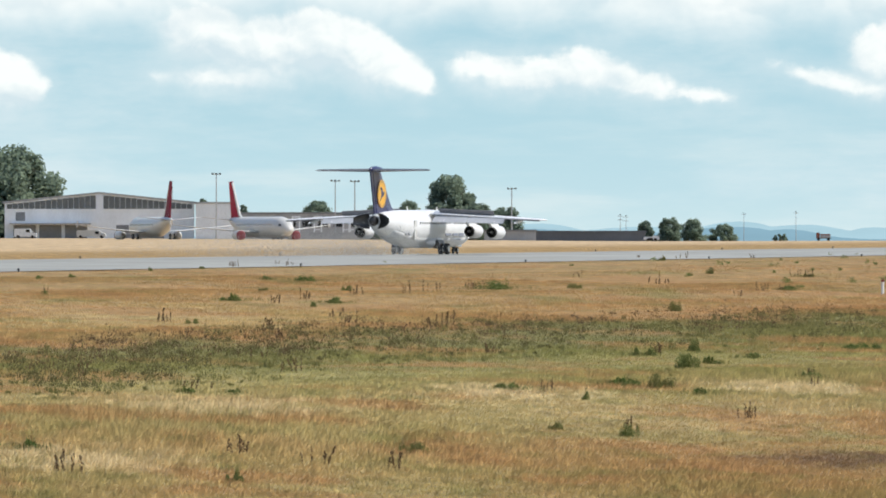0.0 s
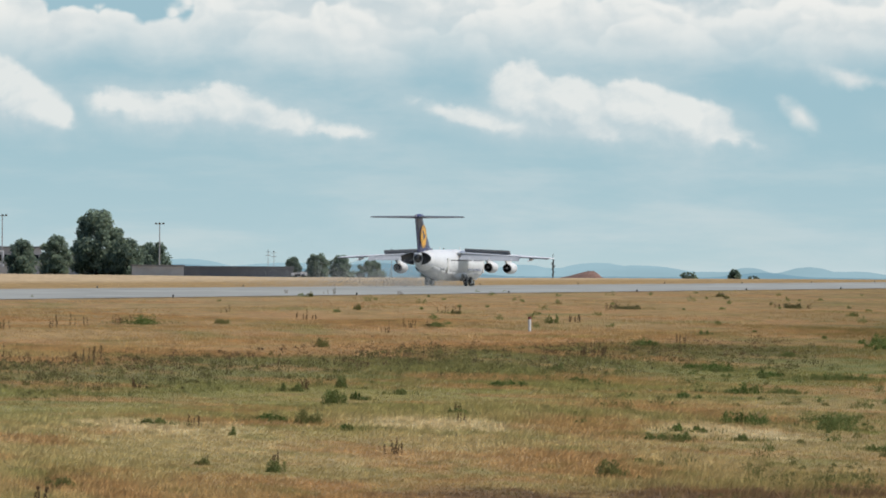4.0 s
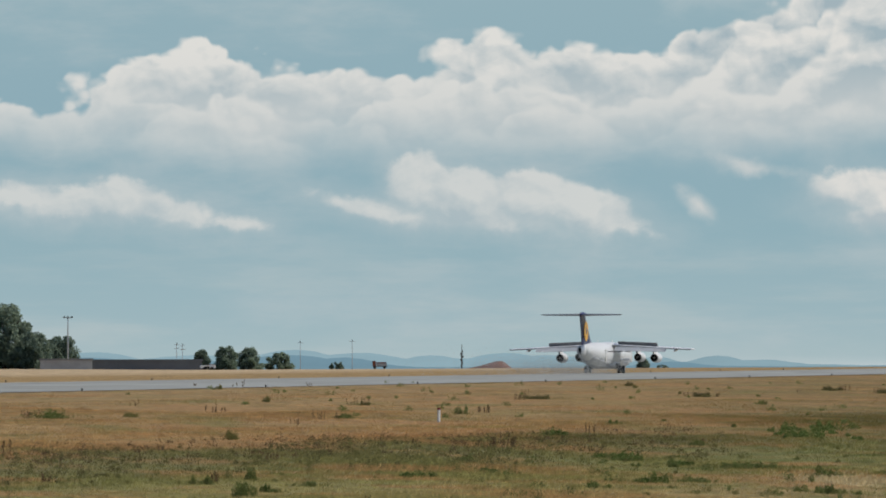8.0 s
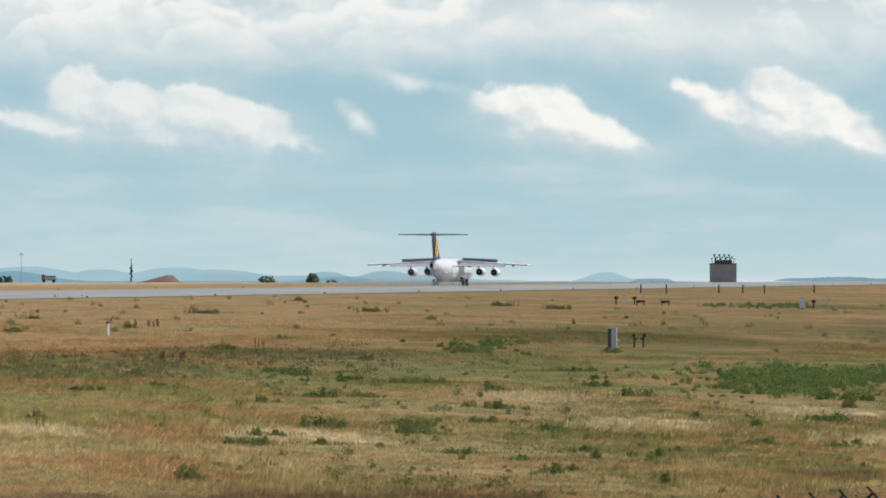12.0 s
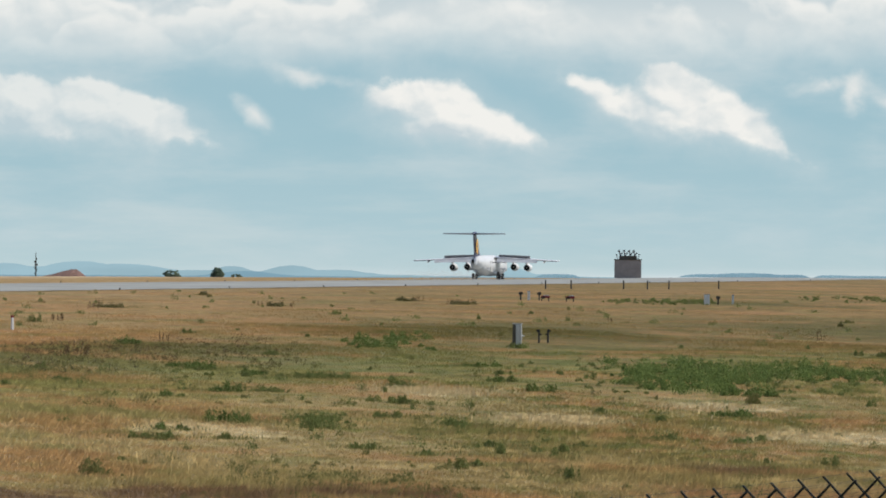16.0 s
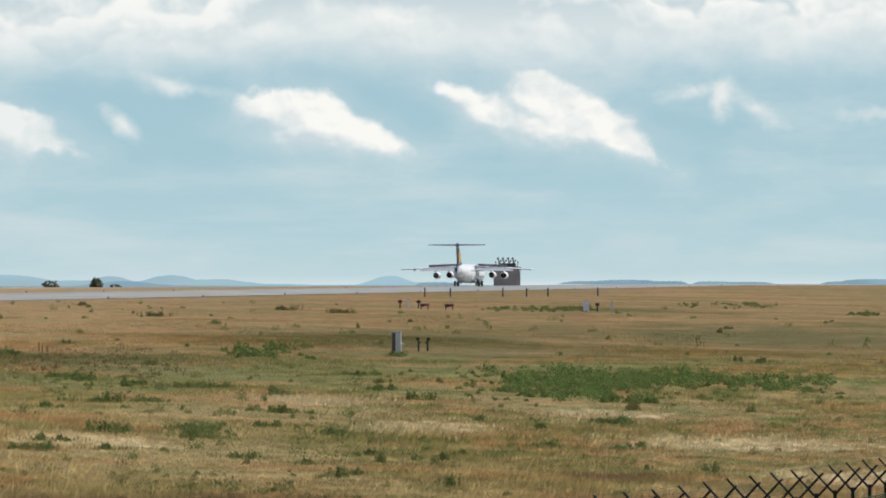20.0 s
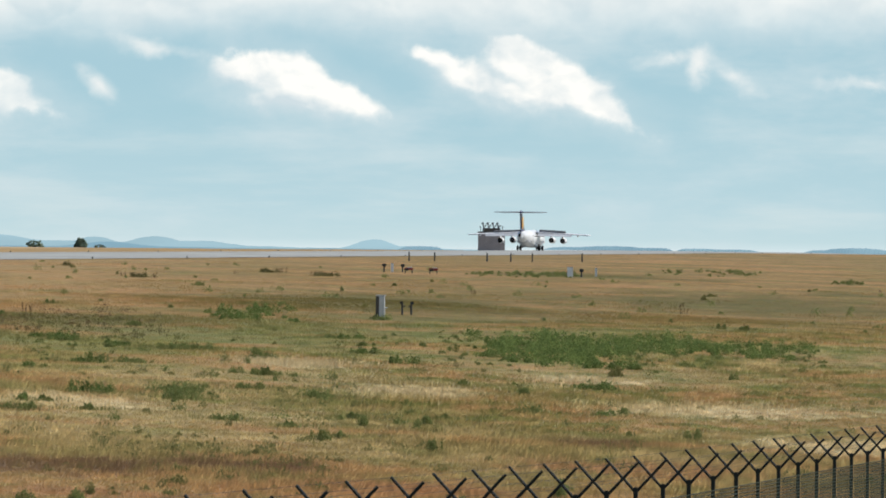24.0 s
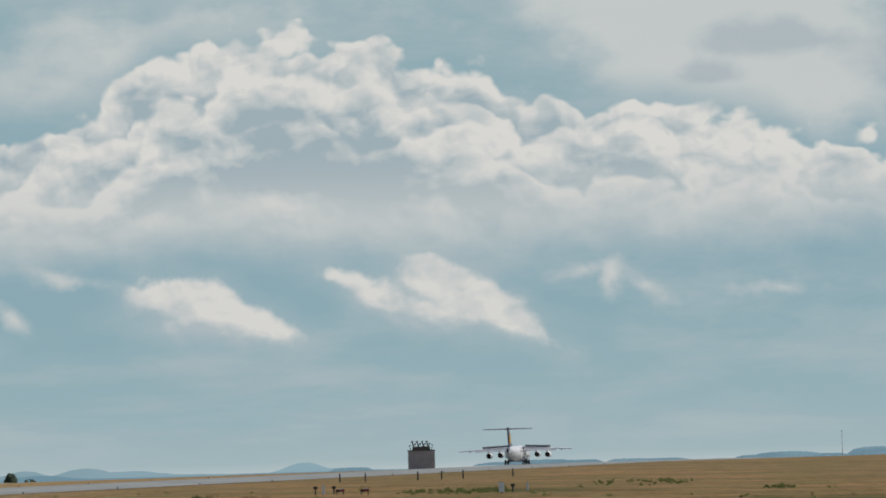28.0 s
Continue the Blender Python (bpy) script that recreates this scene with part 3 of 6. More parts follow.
rise = n.xyz(n.ramp(n.math("DIVIDE", n.math("ADD", u, 3.0), 6.0), [((q + 3.0) / 6.0, (h,) * 3) for q, h in CREST]))[0]
low = n.math("SUBTRACT", v, n.math("ADD", 0.385, n.math("MULTIPLY", n.math("SUBTRACT", soft, 0.5), 0.22)))
foot = n.step(low, -0.05, 0.09)


def billow(seed, scale):
    """Round heads: the inverse of the distance to the nearest of scattered points, at two sizes."""
    h = None
    for k, w in ((scale, 1.0), (scale * 2.3, 0.38), (scale * 5.1, 0.14)):
        t = n.t.nodes.new("ShaderNodeTexVoronoi")
        t.feature, t.voronoi_dimensions = "SMOOTH_F1", "3D"
        n.put(t.inputs["Vector"], n.vec(uw, n.math("MULTIPLY", vw, 1.25), seed))
        t.inputs["Scale"].default_value, t.inputs["Smoothness"].default_value = k, 0.25
        f = n.math("MULTIPLY", n.math("SUBTRACT", 0.5, t.outputs["Distance"]), w)
        h = f if h is None else n.math("ADD", h, f)
    return h


hollow = n.step(n.math("ADD", heaped(((0.36, 0.56, 0.26, 0.10), (-0.05, 0.60, 0.12, 0.06))), n.math("MULTIPLY", edge, 1.6)), 0.0, 0.6)
bank_colour, bank_cover = None, None
for seed, drop, flat, scale in ((0.3, 0.0, 1.0, 9.0), (2.1, 0.06, 1.0, 8.0), (4.4, 0.135, 0.9, 7.0), (8.5, 0.235, 0.45, 6.5)):
    level = n.math("ADD", n.math("MULTIPLY", n.math("SUBTRACT", rise, 0.70), flat), 0.70 - drop)
    level = n.math("ADD", level, n.math("MULTIPLY", n.math("SUBTRACT", n.noise(n.vec(n.math("MULTIPLY", u, 3.3), n.math("MULTIPLY", v, 1.5), seed * 3), 1.0, 3), 0.5), 0.0 if drop == 0 else 0.17))
    bulge = billow(seed, scale)
    top = n.math("SUBTRACT", n.math("ADD", level, n.math("MULTIPLY", bulge, 0.105)), v)
    cover = n.step(top, -0.004, 0.016 if drop < 0.2 else 0.05)
    lit = n.math("ADD", n.step(top, 0.11, 0.0, -0.02, 1.02), n.math("ADD", n.math("MULTIPLY", relief, 2.4), n.math("MULTIPLY", bulge, 0.35)))
    lit = n.math("ADD", lit, n.math("MULTIPLY", n.math("SUBTRACT", soft, 0.5), 0.65))
    lit = n.math("SUBTRACT", lit, n.math("MULTIPLY", hollow, 0.5 if drop < 0.2 else 0.12), clamp=True)
    lit = n.math("ADD", n.math("MULTIPLY", n.math("SUBTRACT", lit, 0.62), n.step(v, 0.42, 0.58, 0.30, 1.0)), 0.62)
    shade = n.mix(lit, (0.50, 0.625, 0.685), (1.04, 1.02, 0.97))
    bank_colour = shade if bank_colour is None else n.mix(cover, bank_colour, shade)
    bank_cover = cover if bank_cover is None else n.math("MAXIMUM", bank_cover, cover)
col = n.mix(n.math("MULTIPLY", n.math("MULTIPLY", bank_cover, foot), 0.95), col, bank_colour)
# a thin grey sheet over it, thicker and darker to the right
sheet = n.noise(n.vec(u, n.math("MULTIPLY", v, 1.6), 1.0), 1.9, 6, 0.55)
over = n.math("MULTIPLY", n.step(n.math("ADD", sheet, n.step(u, 0.5, 1.1, 0.0, 0.16)), 0.46, 0.64), n.math("MULTIPLY", n.step(n.math("SUBTRACT", v, rise), -0.02, 0.06), n.step(u, -0.7, 0.1)))
col = n.mix(n.math("MULTIPLY", over, 0.85), col, (0.86, 0.89, 0.875))
murk = n.math("ADD", heaped(((1.26, 0.735, 0.20, 0.06), (1.46, 0.71, 0.20, 0.10), (1.08, 0.675, 0.08, 0.035))), n.math("MULTIPLY", edge, 2.2))
col = n.mix(n.math("MULTIPLY", n.step(murk, 0.0, 0.7), 0.55), col, (0.47, 0.585, 0.665))
em = n.t.nodes.new("ShaderNodeEmission")
n.put(em.inputs[0], col)
em.inputs[1].default_value = 1.0
n.t.links.new(em.outputs[0], n.out.inputs[0])
SKY = n.mat
az = np.radians(np.linspace(-24, 22, 60))
el = np.radians(np.linspace(-1.2, 8.5, 8))
E2, A2 = np.meshgrid(el, az, indexing="ij")
sky_sheet = new("backdrop", grid_mesh("backdrop", 4850 * np.sin(A2), 4850 * np.cos(A2), 4850 * np.tan(E2), 8, 60, SKY))
sky_sheet.matrix_world = pose(0, 0, EYE.z)
tagged(sky_sheet, "pale blue summer sky with drifting white cumulus clouds", "sky", kind="structure")

# ---- the landing aircraft: four-engined high-wing regional jet ----
def lerp(a, b, f):
    return a + (b - a) * f


def wheel(parent, x, y, z, r, w):
    tyre = part("tyre", loft(bmesh.new(), [[(x + dx, y + rr * math.cos(t), z + rr * math.sin(t)) for t in np.linspace(0, 2 * math.pi, 21)[:-1]]
                                           for dx, rr in ((-w / 2, r * 0.80), (-w / 2 * 0.85, r * 0.95), (-w / 4, r), (w / 4, r), (w / 2 * 0.85, r * 0.95), (w / 2, r * 0.80))]), RUBBER, parent)
    part("rim", rod(bmesh.new(), (x - w / 2 - 0.02, y, z), (x + w / 2 + 0.02, y, z), r * 0.55, seg=16), METAL_LIGHT, parent)
    return tyre


def skin_x(y, z, rows):
    """Half width of the body at y and height z."""
    for (y0, z0, a0, b0), (y1, z1, a1, b1) in zip(rows, rows[1:]):
        if y1 <= y <= y0:
            f = (y - y0) / (y1 - y0)
            zc, rx, rz = lerp(z0, z1, f), lerp(a0, a1, f), lerp(b0, b1, f)
            return rx * math.sqrt(max(0.0, 1 - ((z - zc) / rz) ** 2))
    return 0.0


BODY = ((14.0, 1.95, 0.06, 0.06), (13.75, 1.97, 0.45, 0.42), (13.2, 2.05, 0.85, 0.82), (12.4, 2.18, 1.20, 1.20), (11.4, 2.32, 1.48, 1.52), (10.2, 2.42, 1.68, 1.74),
        (8.8, 2.45, 1.78, 1.82), (4.0, 2.45, 1.78, 1.83), (0.0, 2.45, 1.78, 1.83), (-4.5, 2.47, 1.78, 1.81), (-7.2, 2.56, 1.72, 1.72), (-9.6, 2.76, 1.50, 1.48),
        (-11.7, 2.95, 1.20, 1.18), (-13.5, 3.12, 0.84, 0.86), (-14.6, 3.22, 0.56, 0.60))


PETALS = []


def petal_pose(side, open_deg):
    return pose(side * 0.5, -14.5, 3.22, 0, 0, side * open_deg)


def jet_aircraft(m):
    jet = base("jet_aircraft", m, "white four-engined regional jet with blue fin rolling out after landing", "aircraft")
    bm = loft(bmesh.new(), [ring_y(y, z, rx, rz, 28) for y, z, rx, rz in BODY])
    part("fuselage", bm, WHITE_PAINT, jet, "glossy white fuselage", smooth=True)
    # grey lower hull, a shell just outside the white skin
    rings = []
    for y, z, rx, rz in BODY[5:13]:
        ts = np.linspace(math.pi * 1.16, math.pi * 1.84, 11)
        out = [((rx + 0.006) * math.cos(t), y, z + (rz + 0.006) * math.sin(t)) for t in ts]
        rings.append(out + [(px * 0.985, py, z + (pz - z) * 0.985) for px, py, pz in out[::-1]])
    part("lower_hull", loft(bmesh.new(), rings), BELLY_GREY, jet, "pale grey lower hull", smooth=True)
    # wing centre fairing, gear pods
    part("wing_fairing", loft(bmesh.new(), [ring_y(y, 3.75, rx, rz, 20) for y, rx, rz in ((4.9, 0.3, 0.15), (4.0, 1.3, 0.48), (2.0, 1.65, 0.60), (-0.6, 1.6, 0.56), (-2.2, 0.9, 0.42), (-3.2, 0.25, 0.15))]), WHITE_PAINT, jet, smooth=True)
    for side in (-1, 1):
        part("gear_pod", loft(bmesh.new(), [ring_y(y, 1.15, rx, rz, 14, x=side * 1.35) for y, rx, rz in ((2.6, 0.1, 0.1), (1.8, 0.42, 0.42), (0.2, 0.52, 0.52), (-1.3, 0.40, 0.42), (-2.3, 0.1, 0.1))]), WHITE_PAINT, jet, smooth=True)
        # wing with anhedral
        secs = []
        for x, yl, ch, z, th in ((1.0, 3.5, 4.7, 3.92, 0.85), (4.2, 2.40, 3.9, 3.76, 0.68), (8.0, 0.95, 2.9, 3.56, 0.54), (12.6, -0.80, 1.75, 3.32, 0.40), (13.1, -1.15, 1.2, 3.30, 0.2)):
            secs.append(foil(side * x, yl, ch, z, th))
        part("wing", loft(bmesh.new(), secs), WING_PALE, jet, "pale grey swept wing", smooth=True)
        # outer trailing edge: aileron, dark to paint the wing's rear shadow line
        part("aileron", loft(bmesh.new(), [[(side * x, y, z + 0.03), (side * x, y - 0.42, z - 0.03), (side * x, y - 0.42, z - 0.13), (side * x, y, z - 0.13)] for x, y, z in ((9.25, -2.20, 3.47), (12.75, -2.45, 3.30))]), SPOILER_GREY, jet)
        # flaps, drooped; their grey paints the shadow below the spoilers
        for x0, x1 in ((1.85, 5.4), (5.45, 9.2)):
            secs = []
            for x in (x0, x1):
                f = (x - 1) / 12.1
                y, z, ch = lerp(-0.95, -2.45, f), lerp(3.78, 3.30, f), lerp(1.5, 0.95, f)
                c, s = math.cos(radians(26)), math.sin(radians(26))
                secs.append([(side * x, y, z + 0.06), (side * x, y - ch * c, z - ch * s + 0.01), (side * x, y - ch * c, z - ch * s - 0.01), (side * x, y - 0.1, z - 0.10)])
            part("flap", loft(bmesh.new(), secs), FLAP_SHADE, jet, "extended wing flap with its shade painted grey")
        for x in (3.0, 5.5, 8.2, 10.4):
            f = (x - 1) / 12.1
            z = lerp(3.62, 3.22, f)
            part("flap_fairing", loft(bmesh.new(), [ring_y(y, zz, r, r * 1.3, 10, x=side * x) for y, zz, r in ((1.2 - 1.4 * f, z, 0.03), (0.4 - 1.4 * f, z - 0.06, 0.13), (-0.9 - 1.4 * f, z - 0.14, 0.15), (-2.1 - 1.4 * f, z - 0.34, 0.04))]), WHITE_PAINT, jet, smooth=True)
        # lift spoilers, all raised
        edges = (1.95, 3.8, 5.7, 7.7)
        for x0, x1 in zip(edges, edges[1:]):
            secs = []
            for x in (x0 + 0.008, x1 - 0.008):
                f = (x - 1) / 12.1
                y, z = lerp(0.35, -1.35, f), lerp(3.80, 3.30, f)
                c, s = math.cos(radians(58)), math.sin(radians(58))
                h = 0.80
                secs.append([(side * x, y, z), (side * x, y - h * c, z + h * s), (side * x, y - h * c - 0.05, z + h * s - 0.02), (side * x, y - 0.07, z - 0.02)])
            part("spoiler", loft(bmesh.new(), secs), SPOILER_GREY, jet, "raised dark grey spoiler")
        # tailplane, coloured dark all over for its shaded underside
        part("tailplane", loft(bmesh.new(), [foil(side * x, yl, ch, z, th) for x, yl, ch, z, th in ((0.05, -12.85, 2.7, 8.00, 0.60), (2.8, -13.6, 2.05, 8.01, 0.46), (5.3, -14.25, 1.45, 8.02, 0.32), (5.54, -14.5, 1.0, 8.02, 0.20))]), TAIL_SHADE, jet, "tailplane on the fin's top, its underside's shade painted in", smooth=True)
        part("elevator", loft(bmesh.new(), [[(side * x, y, 8.05), (side * x, y - c, 8.00), (side * x, y - c, 7.98), (side * x, y, 7.97)] for x, y, c in ((0.4, -15.51, 0.35), (5.3, -15.69, 0.22))]), SPOILER_GREY, jet)
        # tail air brake petals: half shells hinged at the tail's sides
        def shell(r0, r1):
            rings = []
            for k in np.linspace(0, 1, 5):
                y, out, inn = -1.6 * k, lerp(r0, r0 * 0.42, k ** 2.2), lerp(r1, r1 * 0.42, k ** 2.2)
                arc = [radians(q) for q in range(-84, 85, 21)]
                rings.append([(side * (out * math.cos(q) ** 0.5 - 0.5), y, 1.32 * out * math.sin(q)) for q in arc] + [(side * (inn * math.cos(q) ** 0.5 - 0.5), y, 1.32 * inn * math.sin(q)) for q in arc[::-1]])
            return loft(bmesh.new(), rings)

        petal = part("air_brake", shell(0.585, 0.565), WHITE_PAINT, jet, "hinged air brake petal, white outside and dark inside", smooth=True)
        part("inner_face", shell(0.560, 0.535), METAL_DARK, petal, "dark inner face")
        PETALS.append((petal, side))
        # engines
        for x, yf in ((4.2, 5.2), (6.7, 4.4)):
            z = 2.22 if x < 5 else 2.12
            nac = part("engine_nacelle", loft(bmesh.new(), [ring_y(yf - d, z, r, r, 22, x=side * x) for d, r in ((0.0, 0.52), (0.05, 0.57), (0.4, 0.65), (1.4, 0.68), (2.2, 0.64), (2.75, 0.55), (2.78, 0.49), (1.6, 0.46), (0.6, 0.47), (0.02, 0.49), (0.0, 0.52))], caps=False), WHITE_PAINT, jet, smooth=True)
            part("exhaust", loft(bmesh.new(), [ring_y(yf - d, z, r, r, 18, x=side * x) for d, r in ((2.0, 0.47), (2.72, 0.50), (2.80, 0.525), (3.08, 0.46), (3.08, 0.43), (2.7, 0.38))]), SOOT, nac, "burnt metal exhaust", smooth=True)
            part("exhaust_cone", rod(bmesh.new(), (side * x, yf - 2.6, z), (side * x, yf - 3.40, z), 0.19, 0.03, 14), METAL_LIGHT, nac)
            part("fan", rod(bmesh.new(), (side * x, yf - 0.45, z), (side * x, yf - 0.55, z), 0.47, seg=22), METAL_DARK, nac)
            f = (x - 1) / 12.1
            part("pylon", loft(bmesh.new(), [[(side * x - 0.1, yf - 0.5, z + 0.6), (side * x + 0.1, yf - 0.5, z + 0.6), (side * x + 0.1, yf - 2.9, z + 0.42), (side * x - 0.1, yf - 2.9, z + 0.42)],
                                             [(side * x - 0.08, lerp(3.3, 0.8, f), lerp(3.72, 3.22, f)), (side * x + 0.08, lerp(3.3, 0.8, f), lerp(3.72, 3.22, f)), (side * x + 0.08, 0.0, lerp(3.72, 3.22, f)), (side * x - 0.08, 0.0, lerp(3.72, 3.22, f))]]), WHITE_PAINT, nac)
        # main gear: two wheels a side
        gear = new("main_gear")
        gear.parent = jet
        part("strut", rod(rod(bmesh.new(), (side * 1.45, 0.1, 1.35), (side * 2.36, 0, 0.55), 0.13, 0.10), (side * 1.3, -0.7, 1.0), (side * 2.3, -0.05, 0.6), 0.07), METAL_DARK, gear)
        # solid dark block put in for the shade of the open bay
        part("wheel_bay_shade", box(bmesh.new(), (side * 1.75, 0.1, 0.98), (0.7, 1.9, 0.72), Matrix.Rotation(side * radians(-20), 4, "Y"), 0.08), METAL_DARK, gear, "dark block standing for the shaded wheel bay")
        part("axle", rod(bmesh.new(), (side * 2.36 - 0.42, 0, 0.5), (side * 2.36 + 0.42, 0, 0.5), 0.08), METAL_DARK, gear)
        part("gear_door", box(bmesh.new(), (side * 1.95, 0.35, 1.15), (0.05, 1.5, 0.9), Matrix.Rotation(side * radians(-28), 4, "Y"), 0.02), WHITE_PAINT, gear)
        for dx in (-0.30, 0.30):
            wheel(gear, side * 2.36 + dx, 0.0, 0.54, 0.54, 0.40)
        # cabin windows, doors, lettering
        for i in range(21):
            y = 9.0 - i * 0.72
            if abs(y - 4.4) < 0.3:
                continue
            x = skin_x(y, 2.95, BODY)
            part("cabin_window", box(bmesh.new(), (side * (x - 0.01), y, 2.95), (0.06, 0.24, 0.34), Matrix.Rotation(side * radians(16), 4, "Y"), 0.02), DARK_GLASS, jet)
        for y in (10.4, -6.9):
            x = skin_x(y, 2.3, BODY)
            part("cabin_door", box(bmesh.new(), (side * (x - 0.035), y, 2.4), (0.08, 0.85, 1.75), None, 0.02), CREAM_PAINT, jet, "cream cabin door")
        for k, (y, z, w, h) in enumerate(((7.6, 2.02, 1.5, 0.50), (5.7, 2.02, 1.7, 0.50), (3.4, 2.02, 1.9, 0.45), (7.3, 1.45, 1.8, 0.16), (-8.3, 2.02, 0.5, 0.26), (-9.0, 2.02, 0.3, 0.26))):
            x = skin_x(y, z, BODY)
            part("lettering_bar", box(bmesh.new(), (side * (x - 0.02), y, z), (0.06, w, h), Matrix.Rotation(side * radians(-13), 4, "Y")), BAR_GREY, jet, "grey-blue lettering drawn as a bar")
        # gold disc with a blue mark on the fin
        disc = bmesh.new()
        ring = [(1.32 * math.cos(t), 1.32 * math.sin(t)) for t in np.linspace(0, 2 * math.pi, 33)[:-1]]
        plate(disc, [(-12.75 + a, 5.80 + b) for a, b in ring], side * 0.17, side * 0.205, "x")
        disc = part("tail_disc", disc, GOLD_PAINT, jet, "gold disc on the blue fin")
        rim = bmesh.new()
        k = len(ring)
        loft(rim, [[(side * 0.208, -12.75 + a * f, 5.80 + b * f) for a, b in ring] for f in (0.86, 0.91)], caps=False)
        part("disc_ring", rim, BLUE_PAINT, disc)
        mark = bmesh.new()
        plate(mark, [(-11.85, 6.0), (-12.35, 5.95), (-12.9, 6.45), (-13.5, 6.4), (-13.05, 6.1), (-12.95, 5.7), (-13.4, 5.05), (-12.8, 5.45), (-12.3, 5.6)], side * 0.205, side * 0.214, "x")
        part("disc_mark", mark, BLUE_PAINT, disc, "plain dark blue mark")
    # fin, rudder, bullet
    fin = loft(bmesh.new(), [[(w, y0, z), (w * 1.6, lerp(y0, y1, 0.35), z), (w, y1, z), (-w, y1, z), (-w * 1.6, lerp(y0, y1, 0.35), z), (-w, y0, z)] for z, y0, y1, w in ((3.4, -7.2, -13.9, 0.10), (4.15, -8.6, -14.1, 0.11), (4.6, -9.6, -14.2, 0.10), (7.93, -12.95, -15.15, 0.09))])
    part("fin", fin, BLUE_PAINT, jet, "dark blue fin")
    part("rudder", plate(bmesh.new(), [(-14.05, 3.9), (-14.55, 3.9), (-15.8, 7.88), (-15.1, 7.88)], -0.06, 0.06, "x"), BLUE_PAINT, jet)
    part("fin_bullet", loft(bmesh.new(), [ring_y(y, 8.10, rx, rz, 14) for y, rx, rz in ((-12.0, 0.03, 0.03), (-12.6, 0.20, 0.22), (-14.0, 0.30, 0.32), (-15.2, 0.24, 0.26), (-16.1, 0.04, 0.04))]), BLUE_PAINT, jet, smooth=True)
    part("tail_cone", loft(bmesh.new(), [ring_y(y, z, r, r * 1.05, 16) for y, z, r in ((-14.5, 3.21, 0.50), (-14.8, 3.23, 0.44), (-15.15, 3.25, 0.30), (-15.2, 3.25, 0.02))]), METAL_DARK, jet, smooth=True)
    for y in (-4.0, 5.5):
        part("aerial", plate(bmesh.new(), [(y, 4.2), (y - 0.35, 4.2), (y - 0.5, 4.62), (y - 0.3, 4.62)], -0.02, 0.02, "x"), WHITE_PAINT, jet)
    # nose gear
    nose = new("nose_gear")
    nose.parent = jet
    part("strut", rod(rod(bmesh.new(), (0, 11.2, 1.2), (0, 11.2, 0.34), 0.10, 0.08), (0, 10.2, 1.05), (0, 11.15, 0.55), 0.05), METAL_LIGHT, nose)
    part("axle", rod(bmesh.new(), (-0.25, 11.2, 0.34), (0.25, 11.2, 0.34), 0.06), METAL_DARK, nose)
    for dx in (-0.19, 0.19):
        wheel(nose, dx, 11.2, 0.34, 0.34, 0.2)
    for dx in (-0.42, 0.42):
        part("gear_door", box(bmesh.new(), (dx, 11.3, 0.95), (0.04, 1.3, 0.5), None, 0.01), WHITE_PAINT, nose)
    # flight deck glass
    for side in (-1, 1):
        for y, w in ((12.35, 0.5), (11.75, 0.5)):
            x = skin_x(y, 2.95, BODY)
            part("cockpit_window", box(bmesh.new(), (side * (x - 0.02), y, 2.92), (0.1, w, 0.42), Matrix.Rotation(side * radians(30), 4, "Y"), 0.02), DARK_GLASS, jet)
    return jet


TAIL = 14.7          # the fin's top lies this far behind the main wheels


def jet_pose(s_tail):
    s = s_tail + TAIL
    x, y = strip(s, 0)
    z = float(runway_z(np.float64(s))) + 0.035 + CROWN
    up = math.degrees(math.atan(0.00195)) if s < 1500 else 0.0
    return pose(x, y, z, 0, 0, -math.degrees(HEADING)) @ pose(0, 0, 0, up)


JET_ROWS = ((0, 595.0), (2, 671.2), (4, 743.9), (6, 814.2), (8, 882.6), (10, 949.6), (12, 1015.3), (14, 1079.8), (16, 1142.9), (18, 1204.2),
            (20, 1263.2), (22, 1319.5), (24, 1372.4), (26, 1421.3), (28, 1465.5))
jet = jet_aircraft(jet_pose(595.0))


# ---- fine spray thrown up behind the wheels: many small drops that travel with the aircraft ----
def spray(m):
    rs = np.random.RandomState(77)
    k = 46000
    y = -9.0 - 52.0 * rs.rand(k) ** 1.1
    side = np.where(rs.rand(k) < 0.5, -1, 1)
    x = side * 2.3 + rs.randn(k) * (0.5 + 0.10 * np.abs(y))
    z = np.abs(rs.randn(k)) * (0.25 + 0.06 * np.abs(y)) * np.exp(y / 60)
    s = 0.016 + 0.024 * rs.rand(k)
    c = np.stack([x, y, z + 0.03], -1)
    d = rs.randn(k, 3)
    d /= np.linalg.norm(d, axis=1)[:, None]
    e = np.cross(d, rs.randn(k, 3))
    e /= np.linalg.norm(e, axis=1)[:, None]
    v = np.stack([c - d * s[:, None], c + e * s[:, None], c + d * s[:, None]], 1).reshape(-1, 3)
    me = bpy.data.meshes.new("wheel_spray")
    me.from_pydata(v.tolist(), [], np.arange(3 * k).reshape(-1, 3).tolist())
    me.materials.append(SPRAY)
    ob = new("wheel_spray", me)
    ob.matrix_world = m
    return tagged(ob, "thin grey spray trailing behind the aircraft's wheels", "spray", kind="stuff")


SPRAY = surface("spray_drops", (0.50, 0.50, 0.48), 0.6, vary=0.05, size=1.0, bump=0.0)
mist = spray(jet_pose(595.0))

